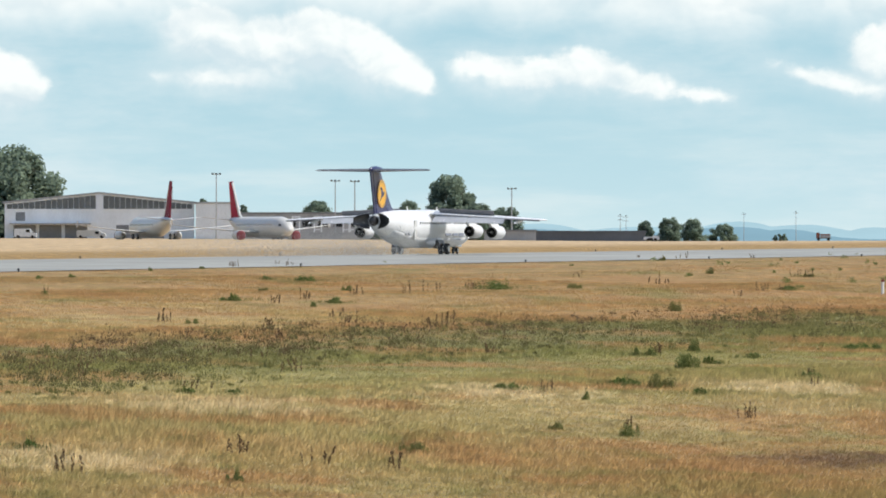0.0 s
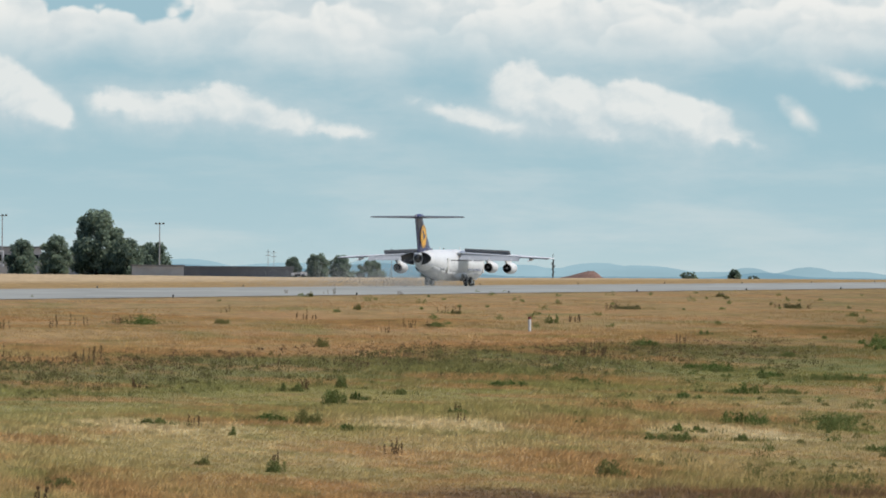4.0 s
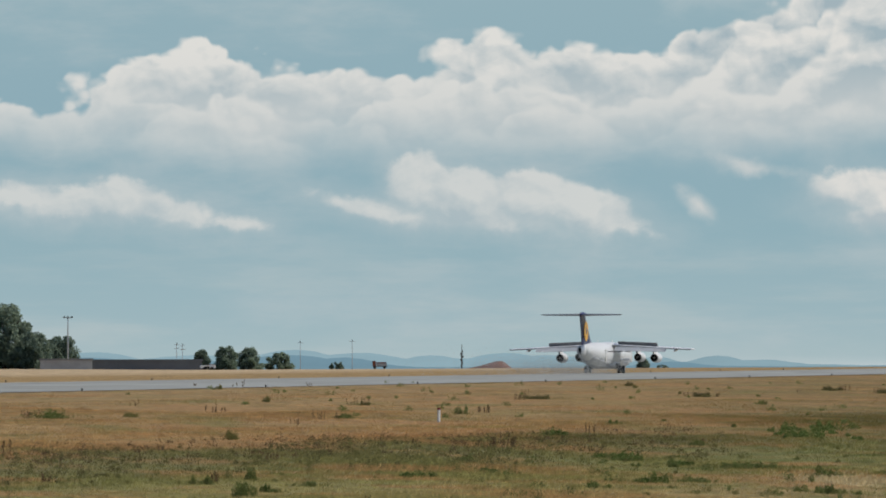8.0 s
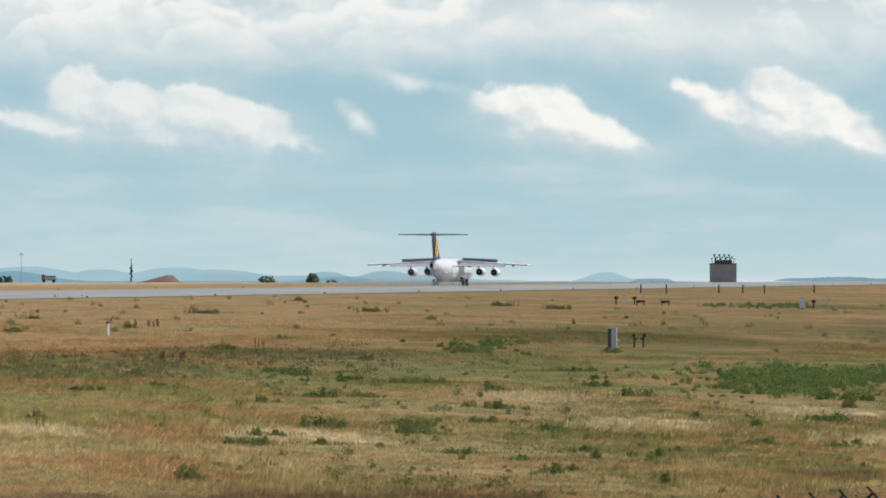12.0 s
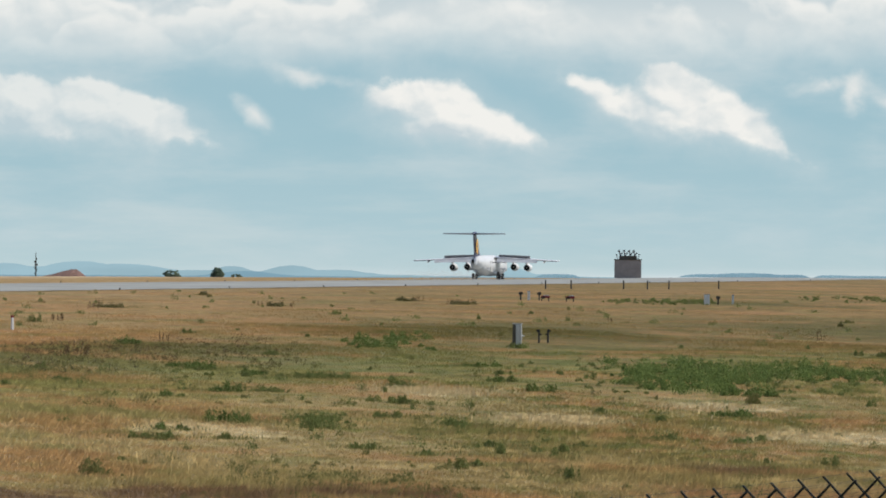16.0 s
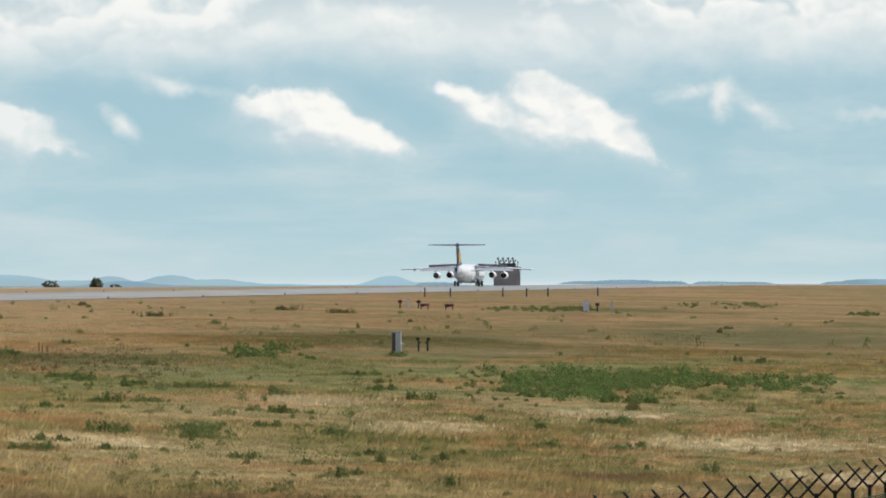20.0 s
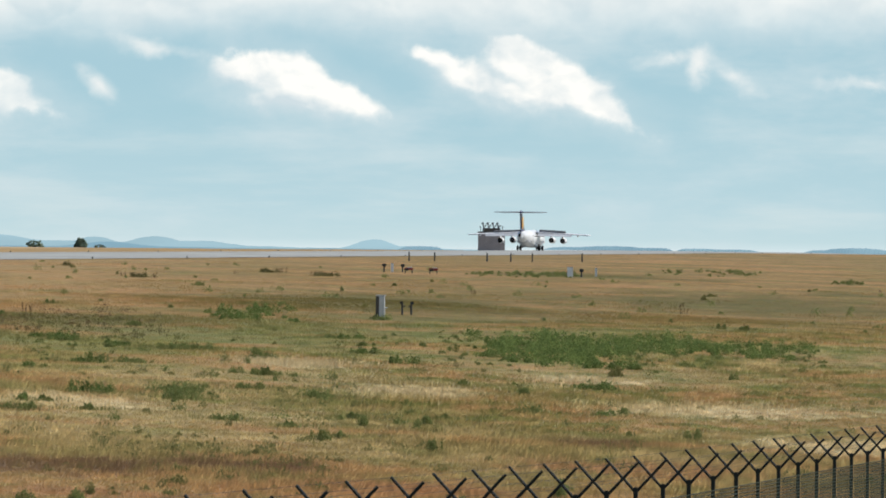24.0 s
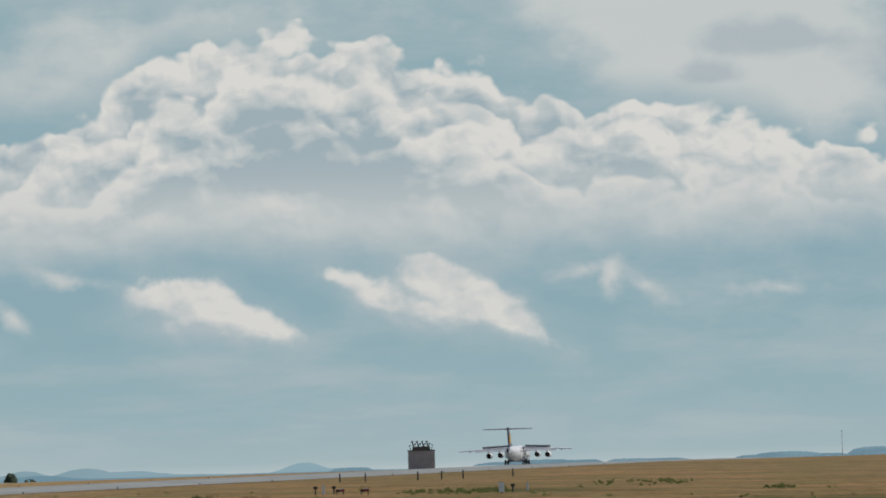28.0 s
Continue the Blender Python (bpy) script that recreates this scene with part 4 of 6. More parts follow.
# ---- distant hills: ridges at the edge of the plain, blue haze painted as glow ----
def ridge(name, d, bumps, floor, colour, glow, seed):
    # distance haze is put into the emission colour over a near-black base
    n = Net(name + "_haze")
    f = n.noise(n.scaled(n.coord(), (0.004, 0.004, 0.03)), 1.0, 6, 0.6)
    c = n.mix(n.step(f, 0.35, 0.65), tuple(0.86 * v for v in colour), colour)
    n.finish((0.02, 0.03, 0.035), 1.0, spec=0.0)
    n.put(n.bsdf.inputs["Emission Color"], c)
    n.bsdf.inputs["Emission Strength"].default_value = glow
    deg = np.linspace(-14, 11, 620)
    px = deg * 204.2
    h = np.full(px.shape, floor, float)
    for c0, w, top in bumps:
        h = np.maximum(h, top * np.exp(-np.abs((px - c0) / w) ** 2.2))
    rng = np.random.RandomState(seed)
    h = h + np.convolve(rng.rand(620 + 8) - 0.5, np.ones(9) / 9, "valid") * 4.0 + (rng.rand(620) - 0.5) * 0.7
    a = np.radians(deg)
    top = EYE.z + h * d / 11700.0
    rows = []
    for rr, zz in ((d - 120, np.full(px.shape, -22.0)), (d - 60, np.full(px.shape, EYE.z - 3.0)), (d, top), (d + 160, top - 8.0), (d + 200, np.full(px.shape, -24.0))):
        rows.append(np.stack([rr * np.sin(a), rr * np.cos(a), zz], -1))
    P = np.stack(rows)
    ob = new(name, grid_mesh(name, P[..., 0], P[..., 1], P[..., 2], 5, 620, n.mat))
    return tagged(ob, "low wooded hills, blue with distance", "hills", kind="structure")


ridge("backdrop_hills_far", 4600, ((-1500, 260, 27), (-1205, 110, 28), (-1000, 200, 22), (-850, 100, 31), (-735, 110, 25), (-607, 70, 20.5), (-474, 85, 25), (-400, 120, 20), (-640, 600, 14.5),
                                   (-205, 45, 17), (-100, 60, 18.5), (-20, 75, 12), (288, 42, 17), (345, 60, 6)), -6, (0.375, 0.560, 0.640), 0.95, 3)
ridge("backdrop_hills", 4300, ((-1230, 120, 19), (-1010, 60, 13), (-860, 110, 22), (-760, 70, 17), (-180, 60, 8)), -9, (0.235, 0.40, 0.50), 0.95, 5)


def far_woods(a0, a1, bumps, foot, seed):
    """A long wood far off, lifted clear of the ground by the shimmering air."""
    rng = np.random.RandomState(seed)
    k = 140
    deg = np.linspace(a0, a1, k)
    px = deg * 204.2
    h = np.full(k, foot + 1.5)
    for c0, w, top in bumps:
        h = np.maximum(h, top * np.exp(-np.abs((px - c0) / w) ** 3))
    h = foot + (h - foot) * np.clip(np.minimum(deg - a0, a1 - deg) / 0.06, 0, 1) ** 0.6
    h = h + (rng.rand(k) - 0.5) * 1.0 * np.clip((h - foot) / 3, 0, 1)
    a = np.radians(deg)
    P = np.stack([np.stack([r * np.sin(a), r * np.cos(a), EYE.z + z * r / 11700.0], -1) for r, z in ((4240, np.full(k, foot)), (4230, (h + foot) / 2), (4250, h), (4290, h - 0.3), (4300, np.full(k, foot)))])
    ob = new("backdrop_woods", grid_mesh("backdrop_woods", P[..., 0], P[..., 1], P[..., 2], 5, k, WOODS_HAZE))
    return tagged(ob, "low blue wood shimmering on the far horizon", "woods", kind="structure")


# haze in front of the woods is painted as their own blue glow
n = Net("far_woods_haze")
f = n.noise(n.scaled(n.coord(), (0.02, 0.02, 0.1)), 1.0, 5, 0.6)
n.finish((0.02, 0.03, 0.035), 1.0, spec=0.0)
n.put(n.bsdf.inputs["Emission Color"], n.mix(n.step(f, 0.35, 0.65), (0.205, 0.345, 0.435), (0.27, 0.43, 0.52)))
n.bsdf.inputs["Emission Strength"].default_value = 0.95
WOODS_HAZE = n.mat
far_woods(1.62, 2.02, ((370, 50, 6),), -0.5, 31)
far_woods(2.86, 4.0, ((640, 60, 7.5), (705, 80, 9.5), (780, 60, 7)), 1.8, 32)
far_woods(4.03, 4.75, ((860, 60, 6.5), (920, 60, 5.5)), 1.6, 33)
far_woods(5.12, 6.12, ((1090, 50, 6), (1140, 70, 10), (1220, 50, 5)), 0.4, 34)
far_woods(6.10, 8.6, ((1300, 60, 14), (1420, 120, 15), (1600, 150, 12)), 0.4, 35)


# ---- far side of the runway: apron, hangar, parked airliners ----
def facing(deg):
    return -deg


def hangar():
    w, h0, h1, dep = 44.4, 8.3, 10.6, 34.0
    m = spot(1550, -9.68, facing(-9.68), 0.1)
    hg = base("hangar", m, "long white gabled hangar with a strip of clerestory windows", "hangar")
    gable = [(-w / 2, 0), (w / 2, 0), (w / 2, h0), (0, h1), (-w / 2, h0)]
    part("front_wall", plate(bmesh.new(), gable, 0.0, 0.4, "y"), HANGAR_WHITE, hg)
    part("rear_wall", plate(bmesh.new(), gable, dep - 0.4, dep, "y"), HANGAR_WHITE, hg)
    for sx in (-1, 1):
        part("side_wall", box(bmesh.new(), (sx * (w / 2 - 0.2), dep / 2, h0 / 2), (0.4, dep - 0.9, h0)), HANGAR_WHITE, hg)
        part("roof", plate(bmesh.new(), [(0, h1 + 0.02), (sx * (w / 2 + 0.5), h0), (sx * (w / 2 + 0.5), h0 + 0.35), (0, h1 + 0.37)], -0.5, dep + 0.5, "y"), CONCRETE, hg, "pale grey roof edge")
        # clerestory panes under the gable
        for i in range(16):
            x0 = 0.9 + i * 1.30
            xm = x0 + 0.62
            top = h1 - (h1 - h0) * xm / (w / 2) - 0.35
            z0 = 7.0
            if top - z0 < 0.35:
                continue
            pane = part("clerestory_window", box(bmesh.new(), (sx * xm, -0.03, (z0 + top) / 2), (1.2, 0.1, top - z0)), CLERESTORY, hg)
        part("clerestory_sill", box(bmesh.new(), (sx * (w / 4 + 0.3), -0.09, 6.88), (w / 2 - 1.2, 0.22, 0.2)), HANGAR_WHITE, hg)
    part("centre_pier", box(bmesh.new(), (0, -0.12, 5.0), (1.3, 0.28, 10.0)), HANGAR_WHITE, hg)
    part("vent_grille", box(bmesh.new(), (-18.5, -0.05, 5.2), (2.2, 0.14, 2.0)), ROOF_GREY, hg)
    for i, x in enumerate((-17.5, -11.5, -5.5, 6.5, 12.5)):
        part("hangar_door", box(bmesh.new(), (x, -0.06, 1.6), (5.2, 0.16, 3.2)), ROOF_GREY, hg, "dark grey roller door")
    part("canopy", box(bmesh.new(), (-11.5, -1.6, 3.5), (19.0, 3.2, 0.25)), CONCRETE, hg)
    return hg


hangar()


def block(name, d, deg0, deg1, h, depth, label, wall=HANGAR_WHITE, roof=ROOF_GREY, windows=0, category="building"):
    w = d * radians(deg1 - deg0)
    mid = (deg0 + deg1) / 2
    h = rise_to(d, mid, h + 0.3)
    b = base(name, spot(d, mid, facing(mid), 0.1), label, category)
    part("wall", box(bmesh.new(), (0, depth / 2, h / 2), (w, depth, h)), wall, b)
    part("roof", box(bmesh.new(), (0, depth / 2, h + 0.2), (w + 0.5, depth + 0.5, 0.4)), roof, b)
    for i in range(windows):
        x = -w / 2 + (i + 0.5) * w / windows
        win = part("window", box(bmesh.new(), (x, -0.03, h * 0.62), (w / windows * 0.62, 0.1, h * 0.24)), DARK_GLASS, b)
        part("window_sill", box(bmesh.new(), (x, -0.08, h * 0.49), (w / windows * 0.68, 0.16, 0.1)), CONCRETE, win)
    return b


block("hangar_annexe", 1545, -8.85, -8.50, 8.1, 20, "plain white flat-roofed annexe beside the hangar", roof=CONCRETE)
block("cargo_building", 1600, -8.50, -7.13, 5.9, 14, "low pale building with a dark flat roof", wall=CONCRETE, windows=10)
block("terminal_wing", 1640, -7.13, -6.2, 4.4, 14, "low grey building behind the trees", wall=CONCRETE, windows=6)
block("roof_shed", 1690, -11.6, -9.9, 9.6, 20, "grey-roofed shed behind the hangar", wall=ROOF_GREY, roof=CONCRETE)
block("long_shed", 1500, -6.02, -4.95, 1.3, 12, "long low dark grey shed beyond the runway", wall=SHED_DARK, roof=SHED_DARK)
block("low_wall_shed", 1480, -6.35, -5.9, 1.5, 6, "low pale shed beside the trees", wall=CONCRETE)


def gate_frame(d, deg, w, h):
    g = base("gate_frame", spot(d, deg, facing(deg)), "white steel portal frame on the apron", "frame", group="portal frames")
    for x in (-w / 2, w / 2):
        part("post", box(bmesh.new(), (x, 0, h / 2), (0.32, 0.32, h)), HANGAR_WHITE, g)
    part("beam", box(bmesh.new(), (0, 0, h * 0.96), (w, 0.34, 0.34)), HANGAR_WHITE, g)
    part("lower_beam", box(bmesh.new(), (0, 0, h * 0.42), (w, 0.2, 0.2)), HANGAR_WHITE, g)


for deg in (-7.98, -7.79, -7.54, -7.49):
    gate_frame(1500, deg, 1.6, 5.3)
bar = thing("low_wall", box(bmesh.new(), (0, 0, 0.8), (19.0, 0.4, 1.6), None, 0.03), CONCRETE, spot(1490, -7.69, facing(-7.69)), "low pale concrete wall at the apron's edge", "wall")


def van(d, deg, turn, col, label, long=5.0, high=2.2):
    v = base("service_van", spot(d, deg, turn), label, "van", group="ground vehicles")
    prof = [(-long / 2, 0.35), (long / 2, 0.35), (long / 2, 1.0), (long / 2 - 0.9, 1.25), (long / 2 - 1.5, high), (-long / 2 + 0.1, high), (-long / 2, high - 0.2)]
    part("body", plate(bmesh.new(), prof, -0.95, 0.95, "y"), col, v)
    for x in (-long / 2 + 0.9, long / 2 - 0.9):
        for y in (-0.92, 0.92):
            part("wheel", rod(bmesh.new(), (x, y - 0.1, 0.35), (x, y + 0.1, 0.35), 0.35, seg=14), RUBBER, v)
    for y in (-0.96, 0.96):
        part("side_window", box(bmesh.new(), (long / 2 - 1.9, y, high - 0.55), (0.9, 0.03, 0.6)), DARK_GLASS, v)


van(1500, -10.32, 5, VAN_WHITE, "white delivery van parked before the hangar")
van(1495, -9.75, 3, TARP_GREY, "pale grey tug truck parked before the hangar", 6.5, 1.8)
van(1490, -9.30, 8, VAN_WHITE, "white tug truck parked under an airliner", 4.0, 1.7)
van(1480, -4.90, 10, VAN_WHITE, "white car parked before a row of trees", 3.4, 1.0)

# a small dull red lorry with a flat load
t = base("lorry", spot(1500, -3.41, 3.4), "small dull red lorry with a pale load standing beyond the runway", "lorry", group="ground vehicles")
part("cab", box(bmesh.new(), (-1.30, 0, 1.12), (0.75, 1.7, 1.45), None, 0.10), ROOF_RED, t, "dark red cab")
part("load", box(bmesh.new(), (0.35, 0, 0.98), (2.35, 1.7, 0.55), None, 0.04), CONCRETE, t, "pale load")
part("cover", box(bmesh.new(), (0.35, 0, 1.40), (2.45, 1.8, 0.28), None, 0.08), ROOF_RED, t, "dull red cover")
part("flatbed", box(bmesh.new(), (0.1, 0, 0.60), (3.2, 1.7, 0.18)), METAL_DARK, t)
part("windscreen", box(bmesh.new(), (-1.69, 0, 1.5), (0.04, 1.3, 0.5)), DARK_GLASS, t)
for x in (-1.15, 1.05):
    for y in (-0.75, 0.75):
        part("wheel", rod(bmesh.new(), (x, y - 0.12, 0.34), (x, y + 0.12, 0.34), 0.34, seg=14), RUBBER, t)

A_BODY = ((18.8, 3.0, 0.08, 0.08), (18.3, 3.05, 0.75, 0.75), (17.2, 3.25, 1.35, 1.38), (15.5, 3.5, 1.80, 1.88), (13.5, 3.62, 1.97, 2.05), (0.0, 3.62, 1.975, 2.07), (-6.0, 3.65, 1.97, 2.05),
          (-10.0, 3.95, 1.75, 1.72), (-14.0, 4.5, 1.15, 1.15), (-17.5, 4.95, 0.45, 0.5), (-18.6, 5.05, 0.12, 0.15))


def airliner(m, label, fin):
    low = -1.15
    a = base("parked_airliner", m @ pose(0, 0, low), label, "aircraft", group="parked airliners")
    part("fuselage", loft(bmesh.new(), [ring_y(y, z, rx, rz, 24) for y, z, rx, rz in A_BODY]), CREAM_PAINT, a, smooth=True)
    part("fin", loft(bmesh.new(), [[(w, y0, z), (w, y1, z), (-w, y1, z), (-w, y0, z)] for z, y0, y1, w in ((5.3, -10.8, -17.0, 0.16), (6.2, -12.0, -17.1, 0.15), (12.8, -16.6, -18.6, 0.10))]), fin, a, "red fin")
    part("fin_edge", loft(bmesh.new(), [[(w, y0, z), (w, y1, z), (-w, y1, z), (-w, y0, z)] for z, y0, y1, w in ((5.4, -10.2, -11.5, 0.17), (6.2, -11.7, -12.7, 0.16), (12.6, -16.4, -16.9, 0.11))]), CREAM_PAINT, a)
    for s in (-1, 1):
        part("wing", loft(bmesh.new(), [foil(s * x, yl, ch, z, th) for x, yl, ch, z, th in ((0.5, 4.9, 7.2, 2.5, 0.8), (6.0, 1.6, 4.2, 2.95, 0.55), (12.0, -1.7, 2.7, 3.55, 0.35), (16.6, -4.3, 1.5, 4.1, 0.2))]), CREAM_PAINT, a, smooth=True)
        part("winglet", plate(bmesh.new(), [(-4.9, 3.6), (-5.9, 3.6), (-6.2, 4.9), (-5.7, 4.9)], s * 16.6 - 0.05, s * 16.6 + 0.05, "x"), CREAM_PAINT, a)
        part("tailplane", loft(bmesh.new(), [foil(s * x, yl, ch, z, th) for x, yl, ch, z, th in ((0.4, -13.5, 3.6, 5.0, 0.35), (6.2, -16.6, 1.5, 5.6, 0.15))]), CREAM_PAINT, a, smooth=True)
        nac = part("engine_nacelle", loft(bmesh.new(), [ring_y(y, 1.95, r * 0.86, r * 0.86, 20, x=s * 5.75) for y, r in ((6.0, 1.0), (5.6, 1.15), (4.2, 1.18), (2.6, 0.95), (1.8, 0.6))]), CREAM_PAINT, a, smooth=True)
        part("intake_cover", loft(bmesh.new(), [ring_y(y, 1.95, r * 0.86, r * 0.86, 20, x=s * 5.75) for y, r in ((5.85, 1.16), (6.05, 1.02), (6.12, 0.8), (6.14, 0.05))]), COVER_RED, nac, "red engine intake cover", smooth=True)
        part("exhaust_cover", rod(bmesh.new(), (s * 5.75, 1.9, 1.95), (s * 5.75, 1.6, 1.95), 0.5, 0.45, 16), GALVANISED, nac)
        part("pylon", box(bmesh.new(), (s * 5.75, 2.9, 2.9), (0.3, 3.2, 0.5)), CREAM_PAINT, nac)
        gear = new("main_gear")
        gear.parent = a
        part("strut", rod(bmesh.new(), (s * 3.4, -1.0, 2.4), (s * 3.8, -1.0, 0.58 - low), 0.16), METAL_LIGHT, gear)
        for dx in (-0.45, 0.45):
            wheel(gear, s * 3.8 + dx, -1.0, 0.58 - low, 0.58, 0.4)
        for i in range(26):
            y = 13.0 - i * 0.85
            x = skin_x(y, 4.05, A_BODY)
            part("cabin_window", box(bmesh.new(), (s * (x - 0.01), y, 4.05), (0.05, 0.24, 0.34)), DARK_GLASS, a)
        part("cockpit_window", loft(bmesh.new(), [[(s * (skin_x(y, z, A_BODY) + o), y, z) for y, z, o in ((17.3, 3.75, 0.02), (16.2, 3.85, 0.02), (16.2, 4.25, 0.02), (17.0, 4.12, 0.02))], [(s * (skin_x(y, z, A_BODY) - 0.1), y, z) for y, z in ((17.3, 3.75), (16.2, 3.85), (16.2, 4.25), (17.0, 4.12))]]), DARK_GLASS, a)
    nose = new("nose_gear")
    nose.parent = a
    part("strut", rod(bmesh.new(), (0, 13.2, 1.9), (0, 13.2, 0.40 - low), 0.12), METAL_LIGHT, nose)
    for dx in (-0.25, 0.25):
        wheel(nose, dx, 13.2, 0.40 - low, 0.40, 0.24)
    return a


airliner(spot(1310, -8.30, -153.0) @ pose(0, 0, 0), "parked white twin-engined airliner with red fin, nose towards the runway", FIN_RED)
airliner(spot(1335, -9.22, 21.0), "parked white twin-engined airliner with red fin, tail towards the runway", RED_PAINT)


def light_mast(d, deg, h, heads=3, group="floodlight masts"):
    t = base("light_mast", spot(d, deg, facing(deg)), "tall grey steel floodlight mast on the apron", "light mast", group=group)
    part("pole", rod(bmesh.new(), (0, 0, 0), (0, 0, h), 0.20, 0.11, 10), GALVANISED, t)
    part("crossbar", box(bmesh.new(), (0, 0, h), (1.8, 0.14, 0.14)), GALVANISED, t)
    for i in range(heads):
        x = (i - (heads - 1) / 2) * 0.85
        part("lamp_head", box(bmesh.new(), (x, -0.2, h + 0.12), (0.48, 0.6, 0.2), Matrix.Rotation(radians(-25), 4, "X"), 0.05), METAL_DARK, t)


for deg, top in ((-8.67, 113), (-7.64, 101), (-7.47, 100), (-6.11, 87)):
    light_mast(1500, deg, rise_to(1500, deg, top * 1500 / 11700 + 0.2))


def thin_mast(d, deg, top, label, arms=1):
    h = rise_to(d, deg, top * d / 11700 + 0.1)
    t = base("thin_mast", spot(d, deg, facing(deg)), label, "mast", group="thin masts")
    part("pole", rod(bmesh.new(), (0, 0, 0), (0, 0, h), 0.09, 0.05, 8), GALVANISED, t)
    for i in range(arms):
        part("arm", box(bmesh.new(), (0, 0, h - 0.3 - 0.9 * i), (1.3, 0.08, 0.12)), GALVANISED, t)
    part("lamp_head", box(bmesh.new(), (0, 0, h + 0.06), (0.4, 0.3, 0.16)), METAL_DARK, t)


for deg, top, arms in ((-5.17, 42, 2), (-5.12, 40, 2), (-4.10, 45, 1), (-3.65, 47, 1), (6.07, 42, 0), (-9.05, 90, 0)):
    thin_mast(1650, deg, top, "thin grey lamp pole beyond the runway", arms)
# slender dark antenna mast with boxes
t = base("antenna_mast", spot(1650, -2.70, 2.7), "slender dark antenna mast hung with boxes", "antenna mast")
part("pole", rod(bmesh.new(), (0, 0, 0), (0, 0, 6.0), 0.16, 0.08, 8), METAL_DARK, t)
for z, w in ((2.2, 0.55), (2.9, 0.7), (3.6, 0.6), (4.3, 0.35), (1.5, 0.45), (0.8, 0.4)):
    part("antenna_box", box(bmesh.new(), (0.1 if int(z * 10) % 2 else -0.08, 0, z), (w, 0.4, 0.6), None, 0.04), METAL_DARK, t)


def heap(d, deg, w, h, mat, label, seed):
    rng = np.random.RandomState(seed)
    bm = bmesh.new()
    rings = []
    for k, f in enumerate((1.0, 0.82, 0.58, 0.34, 0.12)):
        r = []
        for i in range(22):
            a = 2 * math.pi * i / 22
            q = f * (1 + 0.12 * (rng.rand() - 0.5))
            r.append((w / 2 * q * math.cos(a) + 0.24 * w * (1 - f), 0.35 * w * q * math.sin(a), h * (1 - f) ** 0.8 * (1 + 0.1 * (rng.rand() - 0.5))))
        rings.append(r)
    loft(bm, rings)
    thing("soil_heap", bm, mat, spot(d, deg, facing(deg), 0.05), label, "heap", smooth=False)


heap(1600, -2.44, 9.6, 1.95, SOIL_RED, "heap of red-brown soil beyond the runway", 4)
heap(1610, -2.55, 6.0, 0.8, SOIL, "low heap of brown soil beyond the runway", 8)


# ---- trees ----
def tree(d, deg, h, w, seed, label):
    rng = np.random.RandomState(seed)
    h = rise_to(d, deg, h + 0.35)
    t = base("tree", spot(d, deg, 0), label, "tree", group="far trees")
    bm = bmesh.new()
    rod(bm, (0, 0, -0.3), (0.1, 0, h * 0.5), 0.035 * h, 0.018 * h, 8)
    for i in range(6):
        a = 2 * math.pi * (i + rng.rand() * 0.6) / 6
        z0 = h * (0.2 + 0.06 * i)
        rod(bm, (0.05, 0, z0), (w * 0.3 * math.cos(a), w * 0.3 * math.sin(a), z0 + h * 0.28), 0.014 * h, 0.005 * h, 6)
    part("trunk", bm, BARK, t)
    # clumps of leaves round an uneven crown that reaches to the ground
    lobes = 22 + int(w * 1.1)
    cs, e1s, e2s = [], [], []
    for c in range(lobes):
        zf = 0.05 + 0.89 * ((c + 0.8 * rng.rand()) / lobes) ** 1.2
        r = (0.11 + 0.11 * rng.rand()) * min(w, 1.5 * h) * (1.0 - 0.35 * zf)
        reach = w / 2 * math.sqrt(max(0.02, 1 - (max(0.0, zf - 0.30) / 0.72) ** 2)) * (0.70 + 0.30 * rng.rand())
        zf = min(zf, 1.0 - 0.8 * r / h * rng.rand())
        a = 2 * math.pi * (c * 0.382 + 0.15 * rng.rand())
        at = max(0.0, reach - 0.9 * r) * math.sqrt(0.25 + 0.75 * rng.rand())
        k = int(150 + 10 * w)
        v = rng.randn(k, 3)
        v /= np.linalg.norm(v, axis=1)[:, None] + 1e-6
        p = np.array((at * math.cos(a), at * math.sin(a), h * zf)) + v * r * (0.45 + 0.62 * rng.rand(k))[:, None] * np.array((1, 1, 0.85))
        p[:, 2] = np.abs(p[:, 2])
        q = v + 0.7 * rng.randn(k, 3)
        e1 = np.cross(q, rng.randn(k, 3))
        e1 /= np.linalg.norm(e1, axis=1)[:, None] + 1e-6
        e2 = np.cross(q, e1)
        e2 /= np.linalg.norm(e2, axis=1)[:, None] + 1e-6
        s = ((0.13 + 0.20 * rng.rand(k)) * (0.25 + 0.055 * h))[:, None]
        cs.append(p), e1s.append(e1 * s * 1.5), e2s.append(e2 * s)
    crown = new("crown", quads_mesh("crown", np.concatenate(cs), np.concatenate(e1s), np.concatenate(e2s), TREE_LEAF))
    crown.parent = t
    return t


